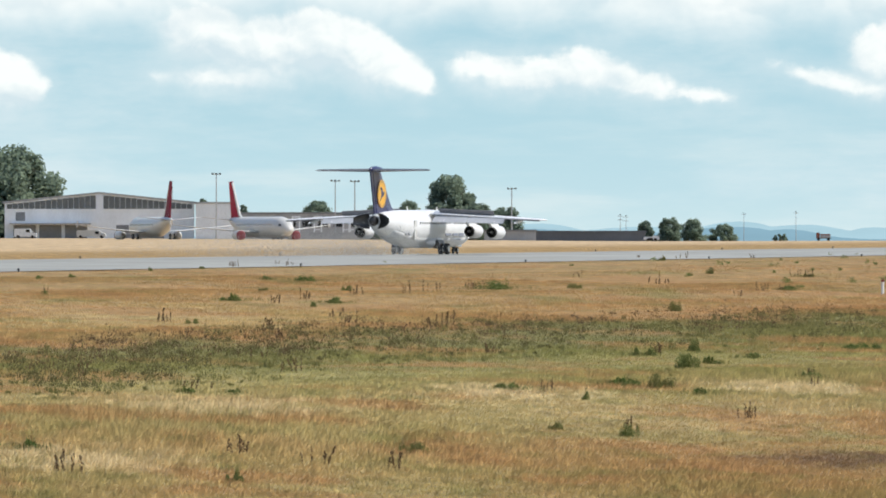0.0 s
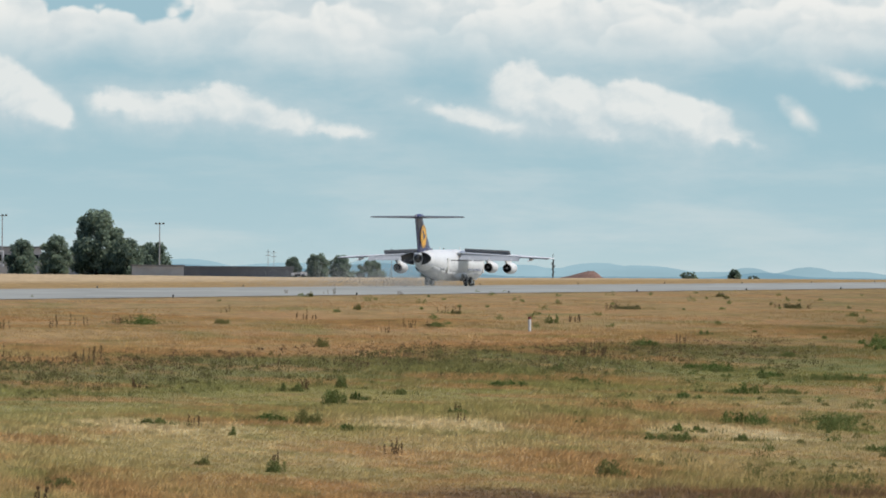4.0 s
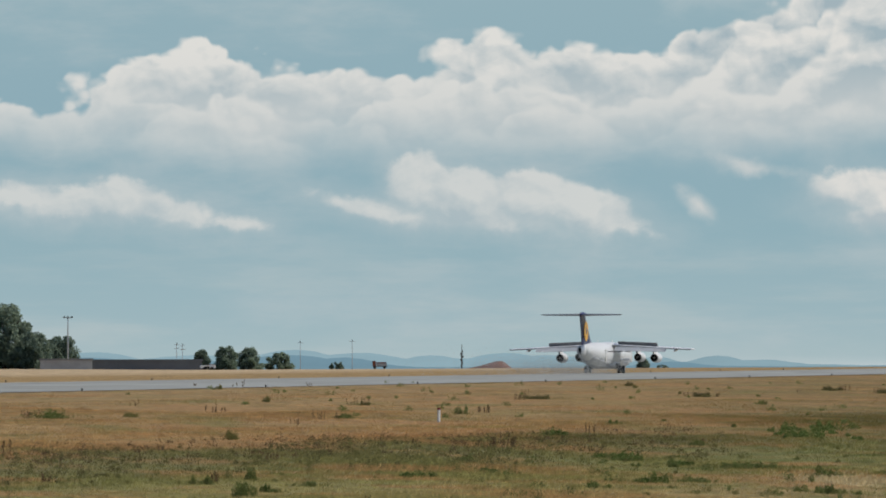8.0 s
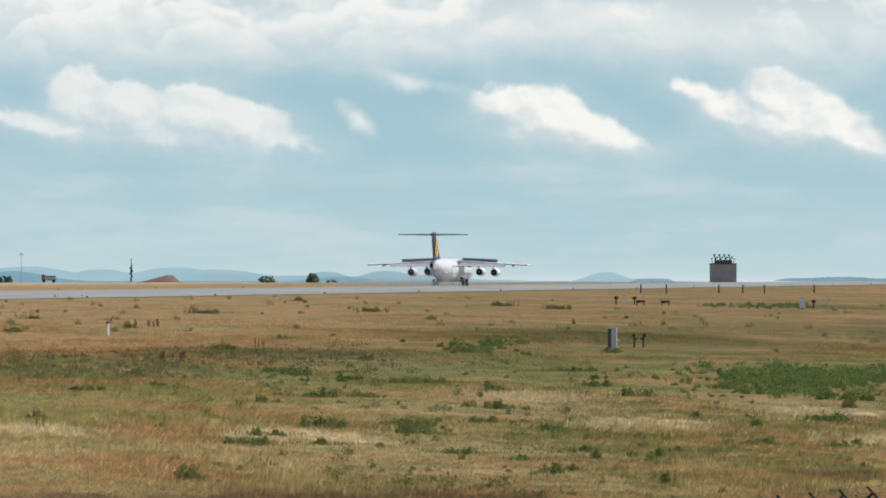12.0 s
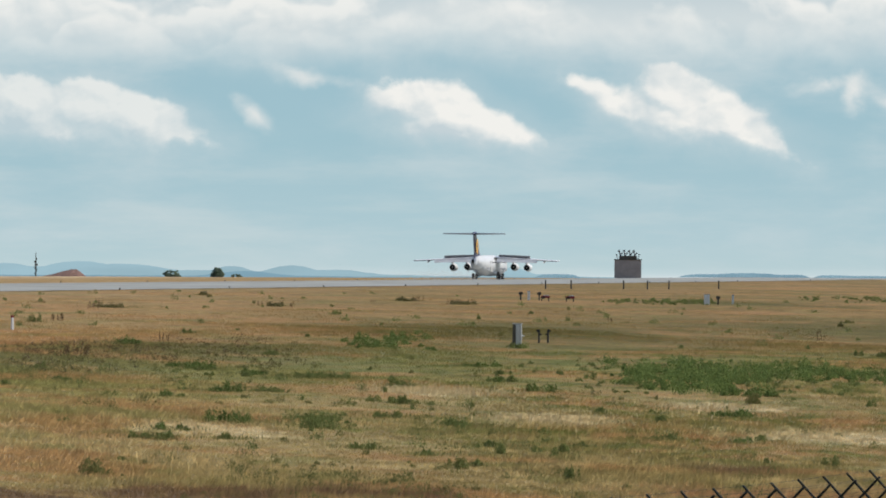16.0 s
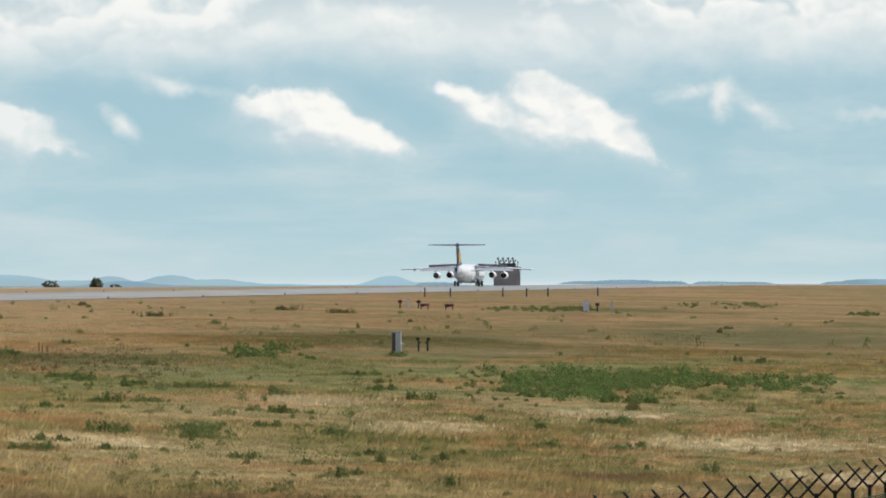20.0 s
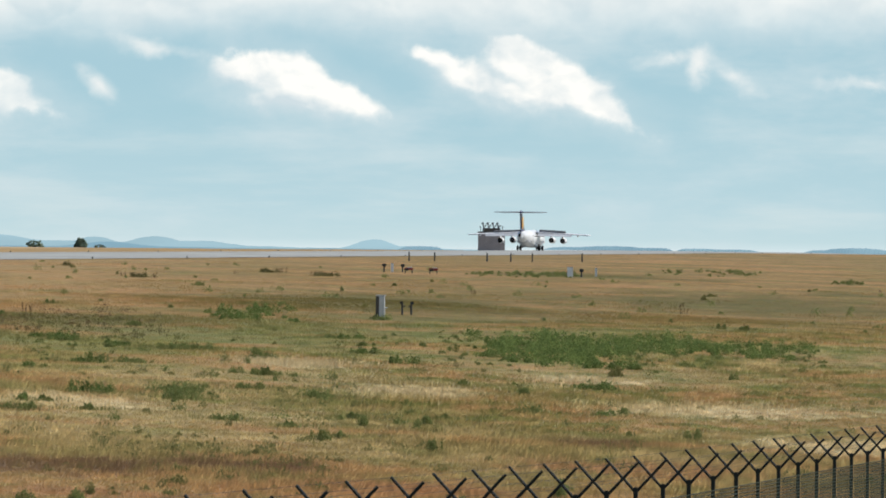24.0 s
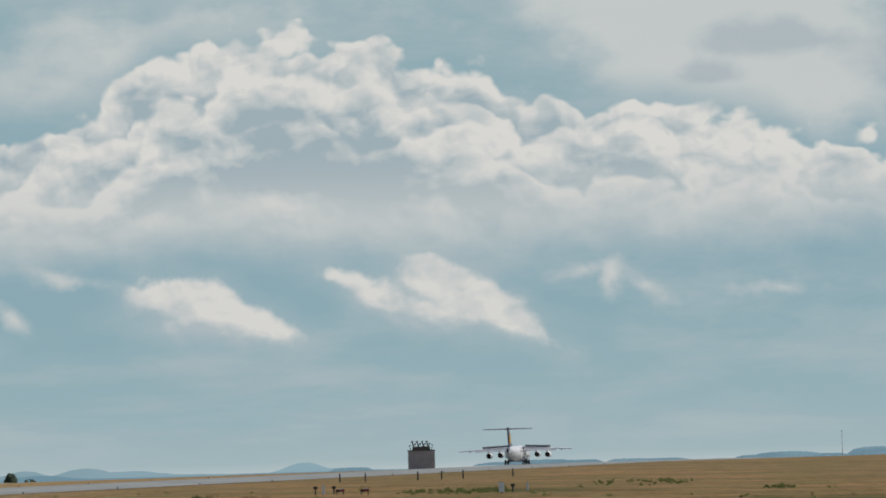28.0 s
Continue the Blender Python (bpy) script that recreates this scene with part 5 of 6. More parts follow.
for i, (d, deg, h, w, lab) in enumerate((
        (1660, -10.46, 21.5, 35, "broad dark green tree rising behind the hangar"), (1660, -10.10, 13.8, 10, "dark green tree behind the hangar"),
        (1620, -8.78, 10.0, 4, "small dark tree behind white annexe"), (1620, -8.43, 8.4, 4, "small dark tree behind pale building"), (1630, -7.79, 9.0, 13, "rounded green tree behind the low building"),
        (1480, -7.30, 7.0, 10, "bushy green tree at the apron edge"), (1540, -7.01, 8.4, 10, "dark green tree at the apron edge"), (1550, -6.66, 14.3, 17, "tall broad dark green tree at the apron edge"),
        (1545, -6.40, 7.9, 12, "dark green tree at the apron edge"), (1560, -6.16, 7.0, 12, "dark green tree beside light mast"), (1680, -4.95, 3.95, 7.0, "dark tree in a row beyond the runway"),
        (1680, -4.74, 4.9, 8.5, "dark tree in a row beyond the runway"), (1690, -4.54, 4.7, 8.5, "dark tree in a row beyond the runway"), (1680, -4.28, 3.3, 9.5, "dark tree in a row beyond the runway"),
        (1650, -3.78, 0.85, 5.4, "low round bush beyond the runway"), (1650, -1.52, 1.0, 5.6, "low grey-green bush beyond the runway"), (1650, -1.13, 1.6, 4.4, "dark green bush beyond the runway"), (1660, -0.97, 0.1, 3.6, "low dark bush beyond the runway"))):
    tree(d, deg, h, w, 11 + i, lab)


# ---- equipment block with aerials beyond the runway ----
def aerial_block(d, deg):
    w, h = 7.1, 4.85
    b = base("equipment_building", spot(d, deg, facing(deg)), "windowless brown-grey equipment building with aerials on its roof", "building")
    part("wall", box(bmesh.new(), (0, 2.5, h / 2 - 0.3), (w, 5.0, h + 0.6), None, 0.05), BRICK_BROWN, b)
    part("parapet", box(bmesh.new(), (0, 2.5, h + 0.09), (w + 0.25, 5.25, 0.24), None, 0.03), METAL_DARK, b)
    part("roof_plinth", box(bmesh.new(), (0.1, 2.5, h + 0.65), (w * 0.64, 3.4, 0.95), None, 0.05), METAL_DARK, b)
    for i, x in enumerate((-2.1, -0.8, 0.55, 1.75)):
        lamp = part("aerial", rod(rod(bmesh.new(), (x, 1.2, h + 0.2), (x + 0.05, 1.2, h + 1.5), 0.30, 0.20, 8), (x + 0.05, 1.2, h + 1.45), (x - 0.22, 1.2, h + 2.25), 0.20, 0.15, 8), AERIAL_GREY, b)
        part("aerial_head", box(bmesh.new(), (x - 0.26, 1.1, h + 2.38), (0.66, 0.5, 0.50), Matrix.Rotation(radians(-24), 4, "Y"), 0.10), AERIAL_GREY, lamp)
        part("aerial_arm", rod(bmesh.new(), (x + 0.05, 1.2, h + 1.2), (x + 0.52, 1.2, h + 1.72), 0.09), AERIAL_GREY, lamp)
        part("arm_head", box(bmesh.new(), (x + 0.54, 1.1, h + 1.80), (0.46, 0.4, 0.42), Matrix.Rotation(radians(28), 4, "Y"), 0.08), AERIAL_GREY, lamp)
    for x, lean in ((-2.75, -0.25), (2.7, 0.25)):
        lamp = part("aerial", rod(bmesh.new(), (x, 1.4, h + 0.2), (x + lean, 1.4, h + 1.35), 0.10, 0.07, 8), AERIAL_GREY, b)
        part("aerial_head", box(bmesh.new(), (x + lean, 1.3, h + 1.42), (0.4, 0.4, 0.4), Matrix.Rotation(radians(60 * lean), 4, "Y"), 0.08), AERIAL_GREY, lamp)


aerial_block(1750, 2.427)

# ---- airfield furniture ----
cab = base("equipment_cabinet", spot(353, 1.474, -8), "tall grey steel equipment cabinet standing in the grass", "cabinet")
part("body", box(bmesh.new(), (0, 0, 0.68), (0.42, 0.5, 1.2), None, 0.02), GALVANISED, cab)
part("door", box(bmesh.new(), (0.0, -0.26, 0.70), (0.34, 0.03, 1.08), None, 0.01), METAL_LIGHT, cab)
part("roof", box(bmesh.new(), (0, 0, 1.3), (0.48, 0.58, 0.05), None, 0.01), METAL_LIGHT, cab)
# a darker block covers the cabinet's left half
part("dark_left_half", box(bmesh.new(), (-0.14, -0.02, 0.70), (0.20, 0.54, 1.12), None, 0.02), METAL_DARK, cab)
part("lamp_arm", rod(bmesh.new(), (0.2, -0.05, 0.62), (0.36, -0.05, 0.66), 0.04), PLASTIC_WHITE, cab, "short white arm")
part("plinth", box(bmesh.new(), (0, 0, 0.05), (0.55, 0.62, 0.16)), CONCRETE, cab)
for deg, d, tall, sx in ((1.66, 369, 0.70, -1), (1.738, 370, 0.70, 1)):
    t = base("sensor_post", spot(d, deg, -deg), "black sensor post with a small box head", "sensor post", group="sensor posts")
    part("post", rod(bmesh.new(), (0, 0, 0), (0, 0, tall), 0.055, seg=8), PLASTIC_BLACK, t)
    part("head", box(bmesh.new(), (sx * 0.05, 0, tall - 0.02), (0.20, 0.16, 0.15), Matrix.Rotation(radians(8 * sx), 4, "Y"), 0.03), PLASTIC_BLACK, t)
    part("bracket", box(bmesh.new(), (-sx * 0.07, 0, tall - 0.22), (0.15, 0.08, 0.08)), PLASTIC_BLACK, t)
wp = base("marker_post", spot(377.5, -2.9, 48), "short white marker post with a red top", "marker post")
part("shaft", box(bmesh.new(), (0, 0, 0.36), (0.16, 0.12, 0.72), None, 0.02), PLASTIC_WHITE, wp)
part("cap", box(bmesh.new(), (0, 0, 0.77), (0.18, 0.14, 0.12), None, 0.02), RED_SIGNAL, wp)
# runway edge posts
for d, deg in ((866.5, 1.715), (872, 1.936), (884, 2.391), (890, 2.597), (895.5, 2.783), (926, 3.214)):
    t = base("edge_post", spot(d, deg, -deg), "thin black post beside the runway", "post", group="runway edge posts")
    part("shaft", rod(bmesh.new(), (0, 0, 0), (0, 0, 1.12), 0.10, 0.09, 8), PLASTIC_BLACK, t)
    part("cap", rod(bmesh.new(), (0, 0, 1.10), (0, 0, 1.18), 0.11, 0.06, 8), PLASTIC_BLACK, t)
# light units and small cabinets
for d, deg in ((644, 1.712), (643.5, 1.927)):
    t = base("approach_light", spot(d, deg, -deg), "low red and black airfield light unit on legs", "airfield light", group="airfield lights")
    part("housing", box(bmesh.new(), (0, 0, 0.42), (0.9, 0.4, 0.24), None, 0.05), RED_SIGNAL, t, "dull red housing")
    part("top_plate", box(bmesh.new(), (0.12, -0.02, 0.57), (0.5, 0.3, 0.07), None, 0.02), PLASTIC_WHITE, t, "white top plate")
    part("lens", box(bmesh.new(), (-0.2, -0.2, 0.36), (0.36, 0.1, 0.2), None, 0.03), PLASTIC_BLACK, t)
    for x in (-0.34, 0.34):
        part("leg", rod(bmesh.new(), (x, 0, 0), (x, 0, 0.36), 0.05), PLASTIC_BLACK, t)
for d, deg, w, h in ((652, 1.57, 0.26, 0.85), (635, 3.112, 0.55, 0.95), (658, 3.337, 0.2, 0.8)):
    t = base("small_cabinet", spot(d, deg, -deg), "small white airfield cabinet standing in grass", "cabinet", group="small cabinets")
    part("body", box(bmesh.new(), (0, 0, h / 2), (w, 0.3, h), None, 0.02), PLASTIC_WHITE, t)
    part("lid", box(bmesh.new(), (0, 0, h + 0.02), (w + 0.06, 0.36, 0.05)), GALVANISED, t)
for d, deg in ((652, 1.50), (652, 1.66), (638, 3.21)):
    t = base("marker_stub", spot(d, deg, -deg), "dark stub post with a box head in grass", "post", group="marker stubs")
    part("shaft", rod(bmesh.new(), (0, 0, 0), (0, 0, 0.6), 0.07), PLASTIC_BLACK, t)
    part("head", box(bmesh.new(), (0, 0, 0.66), (0.4, 0.3, 0.28), None, 0.04), PLASTIC_BLACK, t)
# runway edge lights along both sides
for i in range(22):
    for nside in (RW_HALF + 1.5, -RW_HALF - 1.5):
        s = 420 + i * 60
        x, y = strip(s, nside)
        t = base("edge_light", pose(x, y, float(ground_z(x, y))), "small dark runway edge light", "runway light", group="runway edge lights")
        part("stem", rod(bmesh.new(), (0, 0, 0), (0, 0, 0.14), 0.05), METAL_DARK, t)
        part("lamp", rod(bmesh.new(), (0, 0, 0.14), (0, 0, 0.26), 0.10, 0.07, 10), METAL_DARK, t)


# ---- growth on the field ----
def leaf_clump(rng, count, w, h, leaf, upright=0.3, slim=0.5):
    """Centres and half axes of the leaves of one low bush: a few tufts of unlike height run together."""
    m = rng.randint(4, 8)
    ca, cr = rng.rand(m) * 2 * math.pi, 0.72 * w / 2 * np.sqrt(rng.rand(m))
    tr, th = w / 2 * (0.22 + 0.38 * rng.rand(m)), h * (0.40 + 0.60 * rng.rand(m))
    share = (tr ** 2 * th) ** 0.7
    j = rng.choice(m, count, p=share / share.sum())
    a, r = rng.rand(count) * 2 * math.pi, rng.rand(count) ** 0.6
    z = th[j] * rng.rand(count) ** 0.65 * np.sqrt(np.clip(1.05 - r ** 2, 0.04, 1)) * np.where(rng.rand(count) < 0.07, 1.3, 1.0)
    c = np.stack([cr[j] * np.cos(ca[j]) + tr[j] * r * np.cos(a), cr[j] * np.sin(ca[j]) + tr[j] * r * np.sin(a), z], -1)
    d1 = rng.randn(count, 3) * (1 - upright) + np.array((0, 0, 1.0)) * upright * 3
    d1 /= np.linalg.norm(d1, axis=1)[:, None]
    d2 = np.cross(d1, rng.randn(count, 3))
    d2 /= np.linalg.norm(d2, axis=1)[:, None]
    s = leaf * (0.6 + 0.8 * rng.rand(count))[:, None]
    return c, d1 * s, d2 * s * slim


def weed_mesh(kind, seed):
    rng = np.random.RandomState(seed)
    if kind == "bush":
        return quads_mesh("leaves", *leaf_clump(rng, 1500, 1.35, 0.74, 0.036, 0.45), BUSH_LEAF)
    return quads_mesh("leaves", *leaf_clump(rng, 900, 0.95, 0.5, 0.040, 0.6, 0.35), WEED_OLIVE)


BUSHES = [weed_mesh("bush", 50 + i) for i in range(4)]


def dock_stalk(seed):
    """One upright rusty seed stalk."""
    rng = np.random.RandomState(seed)
    h = 0.32 + 0.34 * rng.rand()
    k = 26
    lean = rng.randn(2) * 0.16
    z = (np.linspace(0.05, 1, k) ** 0.8) * h
    r = 0.05 * np.sin(np.clip(z / h, 0.1, 1) * 2.8) * rng.rand(k) + 0.008
    an = rng.rand(k) * 6.283
    c = np.stack([lean[0] * z + r * np.cos(an), lean[1] * z + r * np.sin(an), z], -1)
    d = np.stack([0.5 * rng.randn(k), 0.5 * rng.randn(k), np.ones(k)], -1) * 0.036
    e = np.stack([np.cos(an + 1.5), np.sin(an + 1.5), 0 * an], -1) * 0.020
    return quads_mesh("stalk", c, d, e, DOCK_BROWN)


STALKS = [dock_stalk(60 + i) for i in range(8)]
OLIVES = [weed_mesh("olive", 70 + i) for i in range(3)]


def plant(name, me, d, deg, size, label, group):
    rng = random.Random(int(d * 31 + deg * 977))
    ob = new(name, me)
    x, y = polar(d, deg)
    ob.matrix_world = pose(x, y, float(ground_z(x, y)) - 0.02, 0, 0, rng.random() * 360) @ Matrix.Diagonal((size * (0.65 + 0.4 * rng.random()), size * (0.65 + 0.4 * rng.random()), size * (0.8 + 0.3 * rng.random()) / max(1.0, size) ** 0.5, 1))
    return tagged(ob, label, "weed" if name != "bush" else "bush", group)


def dock(d, deg, size, label):
    rng = random.Random(int(d * 17 + deg * 613))
    x, y = polar(d, deg)
    ob = base("dock_plant", pose(x, y, float(ground_z(x, y)) - 0.02, 0, 0, rng.random() * 360), label, "weed", "dock plants")
    for i in range(rng.randint(4, 7)):
        st = new("stalk", rng.choice(STALKS))
        st.parent = ob
        k = size * rng.uniform(0.7, 1.15)
        st.matrix_local = pose(rng.gauss(0, 0.22) * size, rng.gauss(0, 0.22) * size, 0, 0, 0, rng.random() * 360) @ Matrix.Diagonal((k * 1.1, k * 1.1, k, 1))
    return ob


def weed_clump(d, deg, w, h, label):
    """A low patch of weeds: tufts strung out across, w metres wide and h high."""
    rs = np.random.RandomState(int(d * 31 + (deg + 20) * 977))
    x, y = polar(d, deg)
    ob = base("weed_clump", pose(x, y, float(ground_z(x, y)) - 0.02, 0, 0, -deg), label, "weed", "weed clumps")
    mat = STALK_DARK if d > 430 else NETTLE_LEAF if rs.rand() < 0.35 else BUSH_LEAF
    for i in range(max(3, min(8, int(w / 0.20)))):
        k = h * (0.45 + 0.60 * rs.rand())
        c, e1, e2 = leaf_clump(rs, 230, max(0.32, 0.55 * w) * (0.6 + 0.6 * rs.rand()), k, 0.030 + 0.00003 * d, 0.55, 0.38)
        c = c + np.array(((rs.rand() + rs.rand() - 1.0) * 0.55 * w, (rs.rand() - 0.5) * 0.9 * w, 0.0))
        tuft = new("tuft", quads_mesh("tuft", c, e1, e2, mat))
        tuft.parent = ob
        tagged(tuft, kind="stuff")
    # a thin low skirt of shoots round the tufts
    m = int(70 + 80 * w)
    an = rs.rand(m) * 2 * math.pi
    c = np.stack([rs.randn(m) * 0.60 * w, rs.randn(m) * 0.9 * w, 0.02 + 0.30 * h * rs.rand(m)], -1)
    e1 = np.stack([0.02 * rs.randn(m), 0.02 * rs.randn(m), 0.05 + 0.05 * rs.rand(m)], -1)
    shoots = new("shoot_skirt", quads_mesh("shoot_skirt", c, e1, np.stack([np.cos(an), np.sin(an), 0 * an], -1) * 0.014, WEED_OLIVE))
    shoots.parent = ob
    tagged(shoots, kind="stuff")
    return ob


# beside the weedy strip and on the slope up to the runway
for d, deg, w, h in ((135.4, -10.3, 0.46, 0.4), (170.6, -8.93, 0.29, 0.39), (306.4, -8.51, 1.05, 0.47), (170.1, -8.51, 0.29, 0.32), (394.1, -8.22, 0.74, 0.44), (391.4, -7.9, 1.34, 0.51), (308.4, -7.66, 1.05, 0.41),
                     (364.3, -6.26, 2.18, 0.69), (179.2, -6.14, 0.92, 0.23), (185.9, -5.16, 1.11, 0.31), (223.5, -5.01, 0.76, 0.36), (180.4, -4.47, 0.62, 0.33), (213.6, -4.37, 0.55, 0.3),
                     (223.4, -4.03, 0.76, 0.31), (382.3, -3.74, 0.98, 0.43), (452.4, -3.57, 0.77, 0.45), (198.4, -3.5, 0.61, 0.4), (242.6, -3.11, 1.24, 0.29), (405.7, -2.72, 0.76, 0.73)):
    weed_clump(d, deg, w, h, "low green weeds growing in the dry meadow")
# the greener middle of the meadow
for d, deg, w, h in ((272.9, -2.65, 0.93, 0.43), (254.0, -2.47, 0.87, 0.35), (498.0, -2.06, 2.55, 0.49), (331.8, -1.92, 1.42, 0.51), (185.4, -1.74, 1.11, 0.31), (193.5, -1.57, 0.99, 0.32), (229.7, -1.54, 0.98, 0.37),
                     (288.1, -1.43, 1.72, 0.39), (373.3, -1.38, 0.7, 0.42), (659.1, -1.26, 1.13, 0.63), (282.9, -1.25, 1.45, 0.49), (188.5, -1.05, 0.64, 0.24), (240.4, -1.04, 1.23, 0.43), (203.6, -0.99, 1.57, 0.57),
                     (275.3, -0.81, 1.41, 0.37), (242.6, -0.68, 1.24, 0.24), (318.2, -0.64, 1.36, 0.36), (208.7, -0.32, 1.61, 0.46), (269.9, -0.3, 1.61, 0.42), (201.9, -0.28, 1.55, 0.61), (538, -0.63, 1.8, 0.6)):
    weed_clump(d, deg, w, h, "bushy green weeds among tufts of dry grass")
# towards the nettles and the fence
for d, deg, w, h in ((270.1, -0.12, 1.39, 0.42), (185.4, 0.14, 0.95, 0.27), (216.5, 0.33, 1.11, 0.35), (256.4, 0.43, 1.1, 0.6), (233.6, 0.52, 1.2, 0.42), (182.2, 0.68, 0.78, 0.23), (210.2, 0.92, 1.44, 0.46),
                     (173.7, 1.12, 0.36, 0.32), (301.5, 1.15, 1.55, 0.35), (192.5, 1.26, 0.82, 0.24), (271.0, 1.28, 1.39, 0.37), (257.6, 1.66, 1.1, 0.51), (195.1, 2.05, 0.67, 0.24), (205.5, 2.73, 1.05, 0.29),
                     (235.8, 3.37, 2.02, 0.42), (204.9, 3.42, 0.88, 0.25), (355.0, 4.4, 0.67, 0.5), (354.2, 4.64, 0.91, 0.33), (617, 0.47, 1.8, 0.6), (597, 1.01, 1.9, 0.6)):
    weed_clump(d, deg, w, h, "low green weeds in bleached meadow grass")
plant("bush", BUSHES[2], 206.6, -4.58, 1.15, "bright leafy green bush in the dry meadow", "green bushes")
rng = random.Random(5)
for d, deg in ((315.5, -7.91), (304, -8.19), (332, -7.45), (339.5, -7.03), (351, -6.80), (408.5, -4.84), (380.5, -3.77), (377.5, -3.94), (452.5, -3.57), (518, -8.05), (504, -8.54), (175, -8.85),
               (257.5, -9.12), (435, -5.55), (412, -2.53), (410, -2.47), (455, -3.62), (354.5, 4.64), (632.5, -5.01), (632, -4.61), (642.5, -4.03), (526, -8.15), (366, -6.40), (368, -6.50), (487, -2.2), (540, -0.75), (536, -0.5), (617, 0.6), (600, 0.9)):
    dock(d, deg, rng.uniform(0.8, 1.1), "rusty brown dock stalks standing in dry grass")
# loose scatter of single plants over the field
for i in range(170):
    d = 125 * (5.2 ** rng.random())
    deg = rng.uniform(-10.8, 7.2)
    q = noise.noise(Vector((deg * 1.3, math.log(d) * 5, 0.3)))
    if q < -0.15:
        continue
    kind = rng.random()
    if 205 < d / (1 + 0.056 * (deg + 7)) < 262 and deg < -1:
        dock(d, deg, rng.uniform(0.7, 1.2), "brown dock stalks in a weedy strip")
    elif deg > -2 and d < 380 and kind < 0.7:
        plant("bush", rng.choice(BUSHES), d, deg, rng.uniform(0.3, 0.6), "low leafy green bush in the dry meadow", "green bushes")
    elif kind < 0.4:
        dock(d, deg, rng.uniform(0.5, 0.9), "rusty brown dock stalks standing in dry grass")
    elif kind < 0.75:
        plant("weed_clump", rng.choice(OLIVES), d, deg, rng.uniform(0.5, 1.1), "olive green weed clump in dry grass", "weed clumps")
    else:
        plant("bush", rng.choice(BUSHES), d, deg, rng.uniform(0.3, 0.6), "small leafy green bush in dry grass", "green bushes")


def thicket(name, label, mat, d0, d1, a0, a1, count, size, leaf, seed, per=60, upright=0.3, ragged=1.0, swing=False, slim=0.5):
    """A drawn-out patch of growth: small clumps, dense and tall in the middle, thin and low towards a frayed edge."""
    rs = np.random.RandomState(seed)
    cs, e1s, e2s = [], [], []
    for i in range(count):
        f, g = rs.rand(), rs.rand()
        d, deg = d0 * (d1 / d0) ** f, a0 + (a1 - a0) * g
        full = 1.0
        if swing:
            d *= (1 + 0.056 * (deg + 7.0)) * (1 + 0.06 * noise.noise(Vector((deg * 0.9, seed, 0))))
            full = 0.75 + 0.55 * noise.noise(Vector((deg * 1.3, f * 2.0, seed + 0.5))) - 1.6 * max(0.0, abs(f - 0.5) - 0.25)
        if ragged:
            r = math.hypot(f - 0.5, g - 0.5) * 2
            full = 1.25 - r + ragged * (0.55 * noise.noise(Vector((g * 6, f * 3, seed))) + 0.35 * noise.noise(Vector((g * 17, f * 7, seed))))
        if rs.rand() > full * 1.6:
            continue
        x, y = polar(d, deg)
        k = size * (0.35 + 0.95 * rs.rand() ** 1.4) * min(1.0, 0.45 + 0.7 * max(full, 0.0))
        c, e1, e2 = leaf_clump(rs, per, k * 2.0, k, leaf * (0.7 + 0.3 * k / size), upright, slim)
        cs.append(c + np.array((x, y, float(ground_z(x, y)))))
        e1s.append(e1), e2s.append(e2)
    ob = new(name, quads_mesh(name, np.concatenate(cs), np.concatenate(e1s), np.concatenate(e2s), mat))
    return tagged(ob, label, "weeds", kind="stuff")


thicket("nettle_patch", "dense patch of dark green nettles in the meadow", NETTLE_LEAF, 262, 318, 2.25, 3.75, 260, 0.72, 0.046, 1, 210, 0.4, 1.5)
thicket("nettle_patch", "thinner tail of the green nettle patch", NETTLE_LEAF, 288, 318, 3.1, 5.3, 190, 0.6, 0.044, 14, 150, 0.4, 1.7)
thicket("nettle_fringe", "thin green growth beside the nettle patch", BUSH_LEAF, 258, 330, 1.3, 5.6, 260, 0.30, 0.036, 9, 80, 0.6)
thicket("weed_patch", "patch of dark green weeds in the meadow", NETTLE_LEAF, 338, 372, -0.05, 0.75, 60, 0.62, 0.046, 2, 160, 0.5, 2.2)
thicket("weed_strip", "long strip of olive green weeds across the meadow", WEED_OLIVE, 198, 250, -11.4, -0.6, 650, 0.42, 0.036, 3, 60, 0.8, 0.0, True, 0.3)
thicket("stalk_strip", "dark upright stalks in the weedy strip", STALK_DARK, 212, 256, -11.4, -0.4, 620, 0.52, 0.045, 15, 70, 0.9, 0.0, True, 0.22)
thicket("weed_fringe", "fringe of brown dock stalks along the weedy strip", DOCK_BROWN, 228, 268, -11.4, -0.6, 460, 0.52, 0.042, 4, 40, 0.85, 0.0, True, 0.3)
thicket("green_tussocks", "scattered green tussocks in the meadow", BUSH_LEAF, 180, 310, -2.6, 2.8, 45, 0.36, 0.036, 6, 120, 0.55, 0.0, False, 0.35)
thicket("green_growth", "thin growth of green weeds among straw grass", WEED_OLIVE, 150, 330, -2.6, 7.4, 190, 0.40, 0.036, 7, 100, 0.7, 0.0, False, 0.3)
thicket("mound_weeds", "dark weeds on the far part of the meadow", BUSH_LEAF, 615, 690, 2.2, 3.2, 120, 0.46, 0.07, 8, 60, 0.5, 1.4)
thicket("mound_weeds", "dark weeds on the far part of the meadow", BUSH_LEAF, 700, 790, 3.9, 4.8, 80, 0.44, 0.07, 10, 60, 0.5, 1.4)
thicket("mound_weeds", "dark weeds on the far part of the meadow", BUSH_LEAF, 660, 700, 5.35, 5.65, 40, 0.5, 0.07, 16, 60, 0.5, 1.2)
